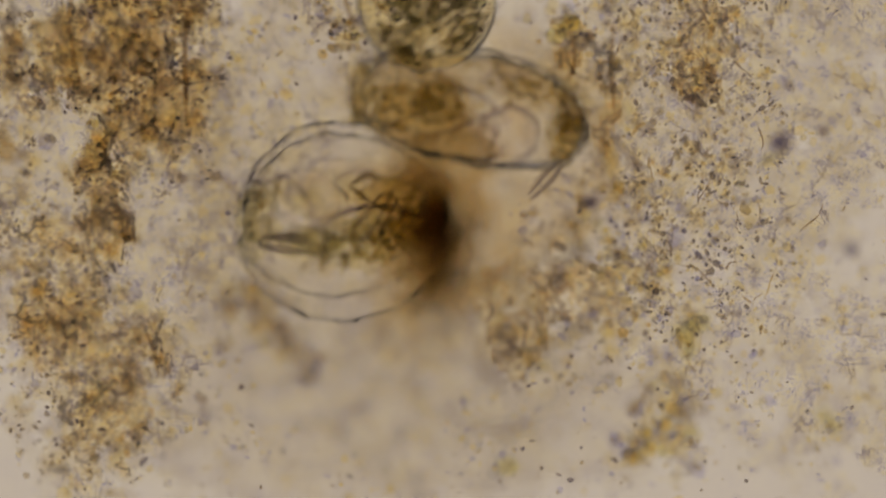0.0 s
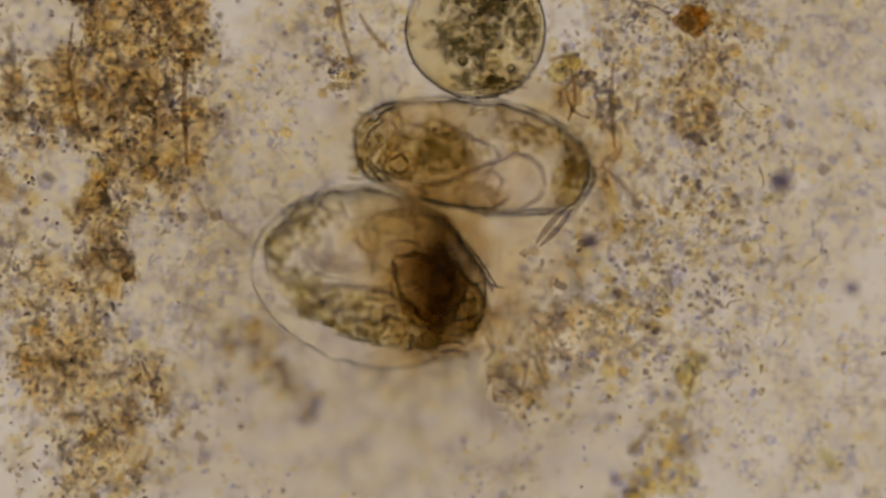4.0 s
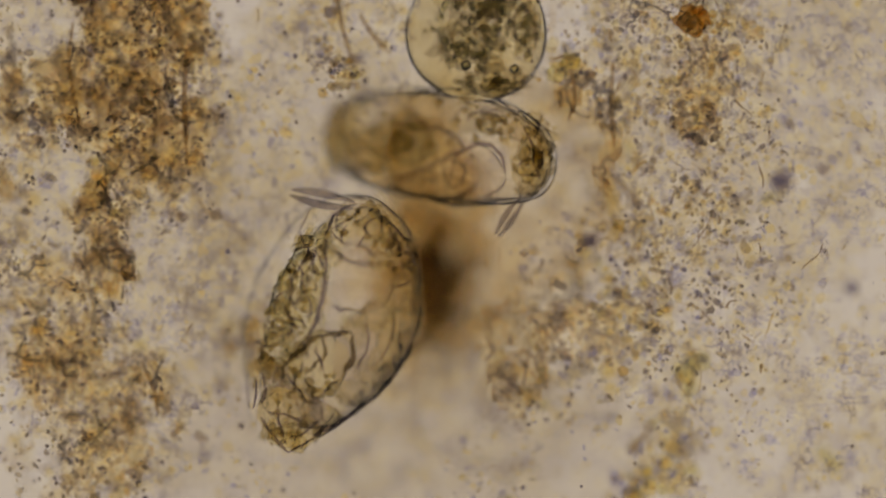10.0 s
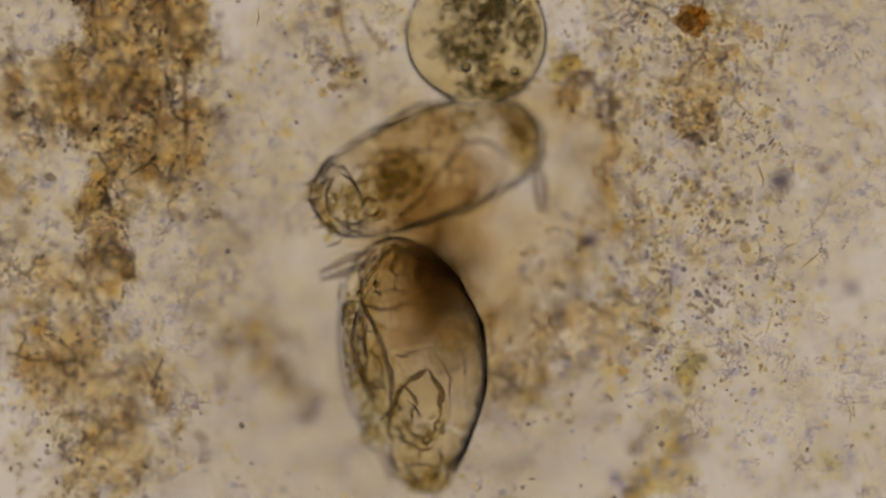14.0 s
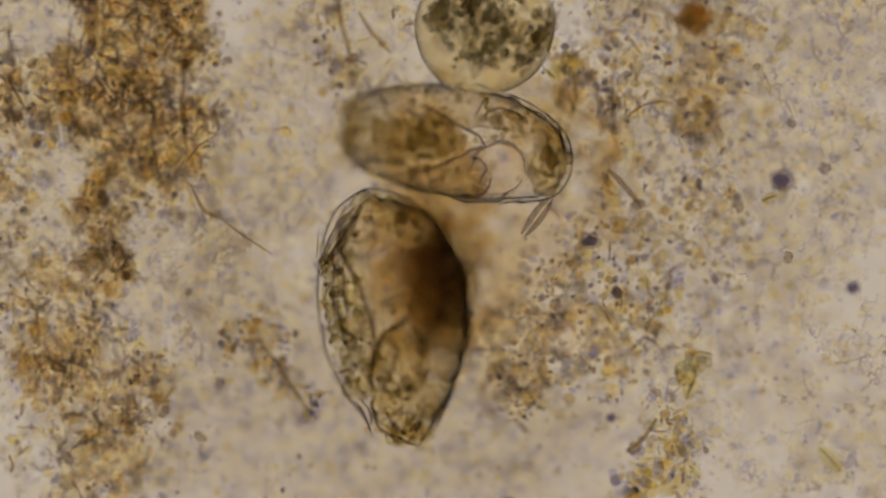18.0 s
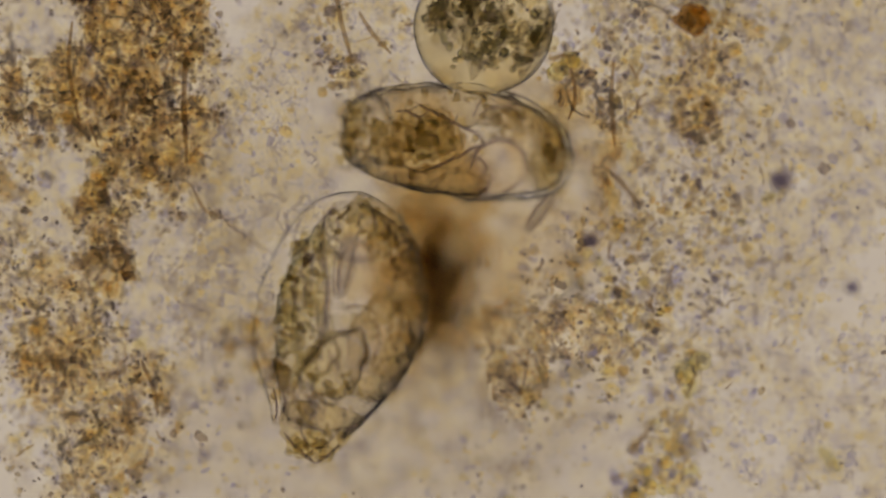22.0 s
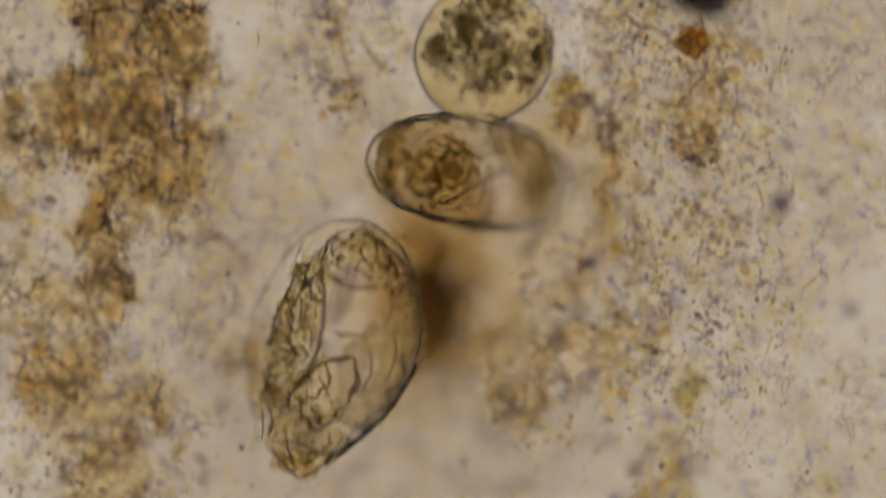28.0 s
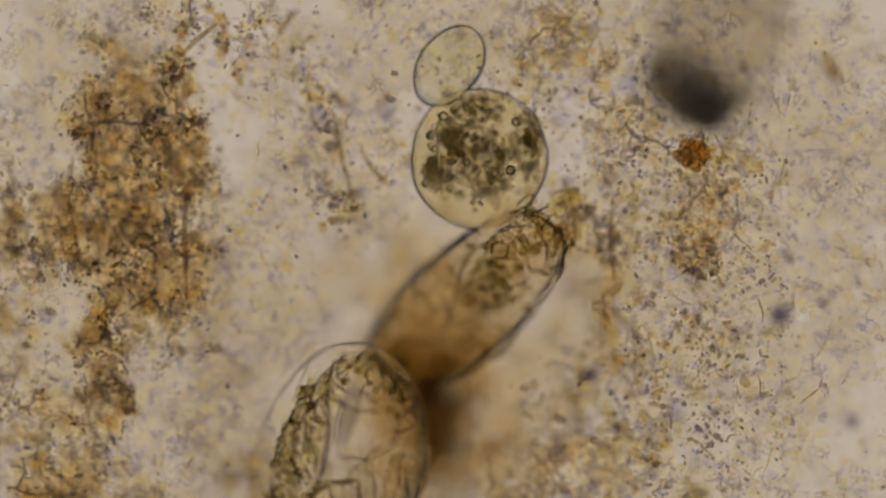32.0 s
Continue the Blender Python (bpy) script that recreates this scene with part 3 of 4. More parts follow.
def large_animal():
    """Broad rotifer along x, head at +x: glassy shell, soft body set off from one edge, round bladder, jaws."""
    base = thing("rotifer", (0, 0, 0), "large clear-shelled rotifer with pale yellow tissue lying on the slide", "rotifer", "rotifers on the slide")
    low = [(-205, -42), (-194, -66), (-174, -86), (-135, -111), (-59, -141), (28, -152), (99, -144), (154, -118), (190, -98), (228, -84)]
    high = [(-205, 26), (-194, 50), (-171, 76), (-122, 115), (-48, 147), (24, 152), (86, 139), (148, 106), (190, 80), (228, 50)]
    part("lorica", shell(low, high, 112, lumps=0.02, seed=1, nu=90, nv=90, wrinkle=0.022, broad=176, mouth=True), M_LORICA, base, "clear glassy shell")
    part("body", shell([(-186, -18), (-160, -50), (-132, -72), (-59, -94), (0, -104), (85, -98), (150, -84), (222, -66)],
                       [(-186, 8), (-171, 52), (-122, 103), (-48, 135), (24, 141), (86, 128), (148, 97), (222, 44)], 96, (0, 0, -2), 0.05, 4, 80, 90, 0.05, broad=140), M_FLESH, base, "pale yellowish soft tissue")
    for k, (x, y, a, b2, turn) in enumerate(((-118, -58, 30, 17, -20), (-84, -84, 34, 18, -34), (-72, -46, 36, 20, -14), (-34, -92, 36, 20, -8), (-22, -52, 34, 22, 8), (18, -100, 36, 17, 4),
                                             (24, -58, 38, 24, -10), (66, -90, 34, 20, 14), (74, -48, 34, 20, 22), (112, -76, 36, 22, 18), (128, -40, 30, 20, 30), (40, -24, 30, 14, 10))):
        part("tissue_lobe", blob((a, b2, 26), (x, y, 22 + 14 * math.sin(k * 2.3)), 4, 0.75, 2.2, 60 + 3.1 * k, (0, 0, turn)), M_FOLD, base)
    for k, (x, y, a, b2) in enumerate(((-120, 40, 28, 20), (-130, 78, 24, 16), (-80, 104, 30, 18), (-20, 116, 32, 18), (-10, 70, 28, 22), (40, 104, 34, 20), (30, 42, 26, 18), (88, 92, 28, 18), (130, 70, 26, 18), (-150, 10, 20, 24))):
        part("tissue_lobe", blob((a, b2, 24), (x, y, -38 + 10 * math.sin(k * 1.9)), 4, 0.8, 2.4, 90 + 2.7 * k, (0, 0, 37 * k)), M_FOLD, base)
    part("stomach", blob((92, 54, 60), (62, 74, -16), 4, 0.25, 2.0, 3), M_PINK, base, "pinkish stomach")
    part("bladder", blob((60, 54, 46), (-62, 28, 40), 4, 0.10, 1.6, 1), M_BLADDER, base, "clear round bladder")
    part("foot_socket", blob((24, 22, 20), (-168, -4, 16), 4, 0.18, 1.6, 5), M_SOCKET, base, "clear round socket of the foot")
    strands_of(base, [
        (5.0, 58, (-108, -58), (-100, -58), (-60, -42), (-29, -34), (30, -26), (90, -34), (112, -58)),
        (3.4, 72, (-108, -62), (-94, -42), (-84, -10), (-90, 20), (-97, 44)),
        (2.8, 66, (-112, -24), (-118, 2), (-110, 26), (-104, 34)),
        (3.2, 40, (-184, -30), (-166, -50), (-142, -62), (-110, -62)),
        (2.6, 30, (-160, 40), (-140, 62), (-122, 74)),
        (2.6, 60, (-6, 36), (2, 8), (-2, -12)),
        (1.6, 40, (10, 60), (50, 74), (96, 66)),
        (1.6, 44, (-30, 92), (16, 108), (62, 100)),
        (3.0, 56, (-120, -44), (-80, -72), (-30, -88), (20, -90)),
        (2.6, 60, (-64, -50), (-30, -66), (0, -62), (26, -74)),
        (2.6, 60, (0, -84), (34, -80), (60, -62), (84, -66)),
        (3.6, 20, (140, 97), (176, 78), (206, 56), (226, 34)),
        (3.2, 10, (168, -94), (192, -82), (222, -80)),
        (3.0, 24, (160, -78), (190, -66), (208, -72))])
    for k in range(9):
        part("gland", blob((13 + 4 * (k % 3), 10 + 3 * (k % 2), 12), (-120 + 33 * k, -62 + 16 * math.sin(k * 2.1), 30), 3, 0.5, 2.4, k), M_GLAND, base)
    band([(-120, -58), (-60, -66), (0, -70), (60, -66), (120, -50)], 1, 30, 90, (16, 20), 5.0, M_TISSUE, base)
    band([(120, 0), (190, 0)], 2, 10, 70, (22, 38), 4.6, M_TISSUE, base)
    short_folds([(-70, -66, 20, 14), (0, -74, 22, 14), (60, -62, 22, 16), (110, -30, 20, 24), (170, 10, 20, 34), (20, -92, 60, 8)], base, 30, 20, 44)
    short_folds([(-148, 38, 14, 26), (-138, -50, 18, 20), (-84, -82, 22, 10), (-96, 86, 24, 12)], base, 22, 10, 34)
    band([(-100, 84), (-150, 52), (-172, 0), (-146, -52), (-90, -94)], 8, 26, 90, (14, 14), 4.6, M_TISSUE, base)
    band([(-90, -84), (-20, -100), (60, -100), (120, -86)], 9, 26, 80, (14, 8), 4.6, M_TISSUE, base)
    mastax = part("mastax", blob((58, 48, 44), (108, 4, 20), 4, 0.22, 2.0, 8), M_GLAND, base, "muscular jaw bulb")
    for radius, *pts in ((4.4, (160, -44), (126, -48), (92, -30), (60, -8), (40, 22), (34, 38)), (4.0, (36, 40), (60, 52), (88, 54), (124, 46), (150, 36)),
                         (3.2, (64, -4), (86, 10), (108, 0), (134, -14)), (5.4, (132, -34), (160, -16), (176, 6), (172, 34)), (3.6, (140, -10), (150, 8), (164, 14), (158, 30))):
        part("jaw", sweep([(x, y, 44) for x, y in pts], radius, waver=8), M_JAW, mastax)
    head = new("head", None)
    head.parent = base
    part("corona", shell([(160, -66), (200, -72), (226, -68), (246, -46), (268, -14)], [(160, 76), (200, 62), (226, 48), (246, 32), (268, 12)], 58, (0, 0, 0), 0.22, 9, 50, 60, 0.16, 8), M_HEAD, head, "wrinkled pale head")
    for i in range(5):
        part("cirrus_lobe", blob((15, 13, 14), (244 + 8 * math.sin(i * 2.2), -40 + 15 * i, 10 * math.cos(i * 2)), 3, 0.5, 2.4, 20 + i), M_HEAD, head)
    strands_of(head, [(3.4, 14, (224, -62), (240, -42), (258, -16), (268, 4)), (3.2, 10, (268, 4), (250, 22), (226, 40)), (2.6, 30, (196, -40), (222, -26), (246, -10)), (2.6, 30, (190, 36), (216, 24), (244, 8)), (2.6, 34, (214, -54), (206, -16), (212, 28))], name="head_fold")
    band([(200, 0), (250, -4)], 3, 0, 60, (12, 20), 4.6, M_TISSUE, head)
    return base, head, mastax


def slender_animal():
    """Slender rotifer along x, head at +x: amber foregut, clear bladder, brown tissue round the tail."""
    base = thing("rotifer", (0, 0, 0), "slender clear-shelled rotifer with amber gut lying among debris", "rotifer", "rotifers on the slide")
    low = [(-216, -8), (-206, -42), (-179, -68), (-104, -104), (-22, -118), (78, -110), (140, -97), (166, -88), (188, -76), (198, -70)]
    high = [(-216, 18), (-204, 52), (-180, 66), (-144, 74), (-35, 90), (57, 84), (138, 72), (170, 60), (188, 50), (198, 46)]
    part("lorica", shell(low, high, 126, lumps=0.03, seed=11, nu=80, nv=80, wrinkle=0.03, mouth=True), M_THINSHELL, base, "clear glassy shell")
    part("body", shell([(x * 0.95, y * 0.9) for x, y in low], [(x * 0.95, y * 0.9) for x, y in high], 106, (0, 0, -4), 0.08, 14, 80, 90, 0.09), M_BUFF, base, "buff soft tissue")
    part("tissue_fold", shell([(-196, -30), (-170, -62), (-104, -92), (-22, -106), (70, -98)], [(-196, 0), (-170, -26), (-104, -44), (-22, -46), (70, -44)], 60, (0, 0, 0), 0.3, 16, 60, 50, 0.16), M_OCHRE, base, "pinkish brown tissue under the back")
    part("tail_gland", blob((30, 50, 40), (-170, 0, -6), 4, 0.35, 2.4, 12), M_GUT, base, "amber tail gland")
    gut = part("stomach", blob((68, 58, 44), (62, -8, -4), 4, 0.30, 2.0, 11), M_GUT, base, "brown full stomach")
    part("gut_content", blob((40, 34, 26), (56, -12, 6), 4, 0.6, 2.4, 16), M_OLIVE, gut, "olive food mass")
    part("gut_content", blob((52, 24, 24), (112, -8, 2), 4, 0.4, 2.2, 19), M_GUT, gut)
    part("gut_content", blob((18, 15, 14), (66, -10, 20), 4, 0.5, 2.2, 23), M_OLIVE, gut)
    part("vitellarium", blob((84, 22, 34), (20, 56, 0), 4, 0.5, 2.6, 13), M_OCHRE, base)
    part("bladder", blob((54, 47, 50), (-70, 22, 22), 4, 0.14, 1.6, 11), M_BLADDER, base, "clear round bladder")
    strands_of(base, [
        (3.0, 8, (-22, 30), (-36, -4), (-76, -24), (-114, -8), (-128, 26)),
        (2.4, 10, (-20, 12), (-44, 14), (-52, 30), (-44, 48)),
        (3.2, 6, (66, 44), (30, 28), (-8, 8), (-44, -14)),
        (3.4, 4, (92, -70), (60, -58), (24, -46), (-20, -32), (-44, -14)),
        (2.6, 0, (-40, -56), (-48, -72), (-80, -78), (-112, -64)),
        (2.4, 0, (-128, 30), (-116, 50), (-92, 66)),
        (2.6, 0, (130, -50), (96, -52), (70, -34)),
        (2.4, -4, (-146, -56), (-166, -34), (-172, 2)),
        (2.4, -6, (-190, -26), (-182, 4), (-190, 32))])
    for k in range(8):
        a = 2.3 + 0.24 * k
        part("gland", blob((17 + 4 * (k % 3), 12, 14), (-112 + 84 * math.cos(a), -8 + 84 * math.sin(a + 3.0), 6 * math.sin(k * 2)), 3, 0.5, 2.4, 30 + k), M_GUT if k % 2 else M_GLAND, base)
    band([(-180, 20), (-172, -30), (-130, -66), (-60, -80), (40, -80)], 4, 0, 60, (11, 11), 4.8, M_TISSUE, base)
    band([(150, 0), (80, -20), (20, 10)], 5, 10, 130, (22, 32), 4.8, M_TISSUE, base)
    band([(-190, 10), (-150, -40), (-90, -56), (-20, -50)], 7, -4, 80, (16, 22), 5.4, M_TISSUE, base)
    short_folds([(140, -10, 24, 40), (90, 0, 26, 36), (-160, -16, 10, 26), (-40, -78, 50, 6), (0, 58, 50, 6)], base, 13, 60, 4)
    mastax = part("mastax", blob((30, 26, 26), (132, 18, 16), 3, 0.3, 2, 18), M_GUT, base, "muscular jaw bulb")
    for sgn in (-1, 1):
        part("jaw", sweep([(118, 18 + sgn * 4, 34), (134, 18 + sgn * 16, 36), (152, 18 + sgn * 5, 34)], 3.4), M_JAW, mastax)
    head = new("head", None)
    head.parent = base
    part("corona", shell([(138, -74), (172, -70), (196, -62), (216, -48)], [(138, 52), (172, 48), (196, 38), (216, 22)], 58, (0, 0, 0), 0.45, 19, 50, 60, 0.4, 8), M_FLESH, head, "wrinkled amber head")
    for i in range(6):
        part("cirrus_lobe", blob((13, 14, 14), (206 + 7 * math.sin(i * 2.2), -52 + 15 * i, 10 * math.cos(i * 2)), 3, 0.5, 2.4, 40 + i), M_HEAD, head)
    strands_of(head, [(4.0, 10, (150, -92), (176, -84), (186, -72), (206, -62)), (3.2, 12, (206, -62), (220, -42), (224, -16), (216, 14), (196, 44)), (2.6, 30, (172, -50), (196, -32), (204, 0)), (2.6, 26, (150, 40), (176, 30), (200, 12))], name="head_fold")
    for i in range(13):
        y = -64 + 9.5 * i + 3 * math.sin(i * 2.7)
        part("cirrus", sweep([(198, y, 8 * math.cos(i)), (212 + 6 * math.sin(i * 1.9), y + 3, 8 * math.cos(i)), (226 + 9 * math.sin(i * 2.3), y + 8 * math.sin(i * 1.3), 8 * math.cos(i) - 4)], 2.6, 6, 0.2), M_TOE if i % 3 == 0 else M_HEAD, head)
    band([(160, -10), (205, -14)], 6, 0, 70, (12, 26), 4.8, M_TISSUE, head)
    return base, head, mastax


def foot_of(base, where, scale=1.0):
    foot = new("foot", None)
    foot.parent = base
    foot.location = Vector(where) * S
    part("foot_joint", blob((26 * scale, 17 * scale, 16 * scale), (0, 0, 0), 3, 0.2, 2, 3), M_FLESH, foot)
    for sgn in (-1, 1):
        part("toe", sweep([(-10 * scale, sgn * 5 * scale, 0), (-50 * scale, sgn * 10 * scale, 0), (-90 * scale, sgn * 9 * scale, 0), (-125 * scale, sgn * 5 * scale, 0)], 7 * scale, 8, 0.15), M_TOE, foot, "thin pointed toe")
    return foot


big_rotifer, big_head, big_mastax = large_animal()
big_foot = foot_of(big_rotifer, (-180, -24, 0), 1.0)
small_rotifer, small_head, small_mastax = slender_animal()
small_foot = foot_of(small_rotifer, (-180, 55, 30), 0.75)


def round_cell():
    base = thing("round_cell", at(845, 70, 120), "round clear cell packed with dark green food", "cell")
    part("cell_wall", blob((126, 122, 114), (0, 0, 0), 5, 0.03, 1.5, 4), M_CELLWALL, base, "thin clear wall")
    part("cytoplasm", blob((122, 118, 100), (0, 0, 0), 4, 0.05, 2.2, 8), M_AMBER, base, "amber granular plasm")
    for k, (x, y, z, a, b2, c) in enumerate(((-18, -15, 6, 50, 36, 36), (26, -84, 4, 54, 24, 32), (12, 50, 8, 52, 25, 34), (86, 6, 4, 22, 42, 34), (-24, 82, 6, 26, 17, 24), (30, 8, -10, 34, 26, 28))):
        part("food_mass", blob((a, b2, c), (x, y, z), 4, 0.8, 3.0, 3 + 5 * k), M_FOOD, base, "dark green-brown food" if k == 0 else "")
    for cx, cy, sx, sy, n in ((-18, -15, 22, 17, 70), (26, -88, 24, 9, 60), (12, 50, 24, 11, 60), (88, 4, 9, 20, 46), (-24, 82, 11, 8, 26), (40, 20, 26, 26, 40), (10, -40, 34, 22, 34), (-74, 20, 14, 26, 10)):
        p = rng.normal(0, 1, (n, 3)) * np.array([sx, sy, 9]) + np.array([cx, cy, 12])
        part("granule_mass", swarm(p, 5.0 * rng.lognormal(0, 0.35, n), 2), M_GRIT, base)["kind"] = "stuff"
    for x, y, r in ((43, 84, 8), (76, 60, 9), (-22, -54, 9), (-40, 96, 6), (62, -66, 8), (-6, 22, 7), (20, 78, 6)):
        part("oil_drop", blob((r, r, r), (x, y, 22), 3, 0.06), M_DROP, base, "dark-ringed oil drop")
    bead = swarm(np.zeros((1, 3)), [7], 2, 1, 0.05)
    for i in range(26):
        a, r = i * 2.4, 30 + 62 * ((i * 0.618) % 1)
        ob = part("oil_bead", bead, M_BEAD, base)
        ob.location = Vector((r * math.cos(a), r * math.sin(a) + 8, 40 * math.sin(i * 1.3))) * S
    return base


cell = round_cell()


def clear_cell():
    base = thing("oval_cell", at(795, -121, 120), "small empty oval cell with a clear thin wall", "cell")
    part("cell_wall", blob((80, 56, 52), (0, 0, 0), 4, 0.04, 1.2, 2), M_GLASSY, base, "thin clear wall")
    part("nucleus", blob((12, 10, 10), (-40, -18, 0), 2, 0.2), M_GLAND, base)
    for i in range(6):
        part("granule", blob((5, 4, 4), (34 * math.cos(i * 2.1), 22 * math.sin(i * 1.7), 4 * i - 10), 2, 0.3, 2, i), M_TISSUE, base)
    return base


oval = clear_cell()


def far_animal():
    base = thing("ciliate", at(1268, -196, 400), "large blurred grey ciliate with a dark end above the slide", "ciliate")
    part("body", hull(smooth_profile(-200, 200, 2.3), 112, 90, lumps=0.05, seed=30), M_GHOST, base)
    end = part("dark_end", blob((64, 84, 50), (-130, 2, 0), 4, 0.5, 1.6, 31), M_SOOT, base, "dark food-filled end")
    for i, (r, x, y) in enumerate(((46, -140, 8), (40, -156, -22), (40, -112, 50), (34, -148, -40))):
        part("food_mass", blob((r, r, 26), (x, y, 6 * i - 10), 4, 0.7, 1.5, 35 + i), M_SOOT, end)
    base.rotation_euler = (0, 0, radians(72))
    return base


far_animal()


def small_balls():
    ob = thing("orange_cyst", at(1226, 36, 150), "small round orange-brown cyst among grains", "cyst")
    part("cyst_wall", blob((30, 27, 25), (0, 0, 0), 4, 0.35, 2.0, 2), M_ORANGE, ob)
    part("cyst_core", blob((17, 16, 15), (-7, -3, 6), 4, 0.3), M_OLIVE, ob)
    part("cyst_core", blob((10, 12, 10), (-12, 2, 10), 3, 0.3, 2, 4), M_DARK, ob)
    p = rng.normal(0, 1, (60, 3)) * np.array([22, 18, 8]) + np.array([14, -2, -4])
    part("rust_grains", swarm(p, 6 * rng.lognormal(0, 0.35, len(p)), 1), M_GRAIN, ob)["kind"] = "stuff"
    for x, y, z, r in ((1384, 321, 38, 20), (1511, 511, 18, 12), (1045, 428, 60, 15), (1082, 742, 20, 9)):
        ob = thing("violet_spore", at(x, y, z), "dark violet spore lying on the glass", "spore", "violet spores")
        # paler outer blob added to soften the core's edge like blur
        part("spore_halo", blob((r * 1.1, r, r * 0.8), (0, 0, 0), 4, 0.4, 1.7, x * 0.13), M_SPOREHALO, ob)
        part("spore_core", blob((r * 0.7, r * 0.62, r * 0.5), (0, 0, 0), 3, 0.5, 1.7, x * 0.17), M_VIOLET, ob)
        part("oil_drop", blob((r * 0.22, r * 0.2, r * 0.2), (-r * 0.1, r * 0.1, r * 0.5), 2, 0.1), M_BEAD, ob)


small_balls()


def loose_threads():
    """Long threads that can be told apart, each a thing."""
    for z, r, pts in ((95, 4, [(635, 22), (660, 62), (692, 96)]), (100, 4.5, [(592, -30), (604, 40), (622, 104)]), (110, 4, [(1086, 110), (1082, 180), (1088, 262)]),
                      (70, 5, [(1075, 300), (1100, 325), (1134, 366)]), (120, 5, [(329, 90), (326, 180), (331, 290)]), (110, 4, [(128, 40), (122, 120), (140, 215)]),
                      (80, 3.5, [(338, 328), (360, 372), (386, 384)]), (60, 2, [(386, 384), (430, 418), (482, 452)]), (20, 4.5, [(455, 600), (495, 655), (550, 736)]),
                      (60, 4, [(1112, 800), (1138, 778), (1162, 742)]), (130, 5, [(318, -138), (352, -170), (384, -196)]), 
                      (60, 2.2, [(1500, -142), (1536, -154), (1584, -166)]), (60, 3, [(180, 942), (205, 944), (242, 950)]), (110, 3.5, [(1010, 120), (1018, 170), (1006, 215)]), (120, 4, [(250, 640), (272, 690), (280, 735)])):
        x, y = pts[1]
        ob = thing("thread", at(x, y, z), "thin bent brown thread of plant matter", "thread", "loose threads in the water")
        local = [(a - x, y - b, 3 * math.sin(a)) for a, b in pts]
        part("strand", sweep(local, r, 7, 0.4), M_FIBRE, ob)


def dark_specks():
    """Single dark specks and granules."""
    for spots in ([(676, 80), (625, 105), (624, 140), (162, 162), (164, 3), (182, 169), (270, 304), (324, 384), (382, 382), (125, 569), (236, 640), (101, 650), (466, 617), (503, 657)],
                  [(1004, 128), (1047, 132), (1085, 233), (1198, 232), (1208, 182), (1220, 368), (1308, 368), (1031, 432), (1129, 363), (983, 539), (1075, 640), (909, 684), (875, 664)],
                  [(530, 664), (290, 731), (307, 769), (355, 775), (638, 799), (334, 519), (388, 681), (1162, 696), (1122, 796), (1186, 806), (1223, 786), (872, 731), (440, 425), (480, 370)],
                  [(1100, -175), (1125, -168), (1080, -120), (585, 22), (1480, -110), (1340, 120), (1290, 22), (1400, 220), (1460, 300), (1395, 458), (1330, 470), (210, -130), (60, -60)]):
        for i, (x, y) in enumerate(spots):
            r = 5 + 4 * ((i * 0.618) % 1)
            in_lane = 420 < x < 900 and 160 < y < 860
            ob = thing("speck", at(x, y, -40 if in_lane else 20 + 105 * ((i * 0.38 + x * 0.01) % 1)), "small dark speck of mineral grit in the water", "grit", "dark specks")
            part("grit", blob((r * 1.3, r, r * 0.9), (0, 0, 0), 3, 0.9, 1.9, x * 0.13, (0, 0, i * 47)), M_DARK, ob)


def diatoms():
    """Boat-shaped shells and cells that stand out singly."""
    for x, y, z, long, wide, turn, mat, label in ((1474, -120, 60, 32, 12, -62, M_FIBRE, "boat-shaped dull brown diatom in the water"),
                                                  (1470, 815, 30, 34, 13, -48, M_YELLOW, "boat-shaped pale yellow diatom on the slide"),
                                                  (1222, 690, 60, 22, 13, 70, M_YELLOW, "boat-shaped pale yellow diatom on the slide"),
                                                  (1362, 352, 60, 17, 9, 20, M_YELLOW, "boat-shaped pale yellow diatom on the slide")):
        ob = thing("diatom", at(x, y, z), label, "diatom", "diatoms")
        part("shell", hull([(a * long, (1 - a * a) ** 0.7) for a in [i / 10 - 1 for i in range(21)]], wide, wide * 0.8, nu=20, nv=20), mat, ob)
        part("rib", sweep([(-long * 0.85, 0, wide * 0.6), (0, wide * 0.1, wide * 0.7), (long * 0.85, 0, wide * 0.6)], 1.8), M_STRAND, ob)
        for sgn in (-1, 1):
            part("plastid", blob((long * 0.3, wide * 0.4, wide * 0.3), (sgn * long * 0.4, 0, 0), 2, 0.4, 2, x), M_GLAND, ob)
        ob.rotation_euler = (0, 0, radians(turn))
    for x, y, z in ((900, 897, 60), (1214, 655, 60), (1238, 640, 90), (985, 128, 110), (1010, 108, 120)):
        ob = thing("green_cell", at(x, y, z), "small angular yellow-green algal cell", "alga", "green cells")
        part("wall", blob((19, 16, 13), (0, 0, 0), 3, 0.5, 1.6, x * 0.3), M_YELLOW, ob)
        part("plastid", blob((9, 8, 6), (3, 2, 0), 2, 0.5, 2, y), M_FOOD, ob)


loose_threads()
dark_specks()
diatoms()


# ---- what moves ----
def placed(x, y, z, heading, roll=0, pitch=0):
    """Heading: the way of the head, anticlockwise from the right."""
    return Matrix.Translation(at(x, y, z)) @ pose(0, 0, 0, 0, 0, heading) @ pose(0, 0, 0, 0, pitch, 0) @ pose(0, 0, 0, roll, 0, 0)


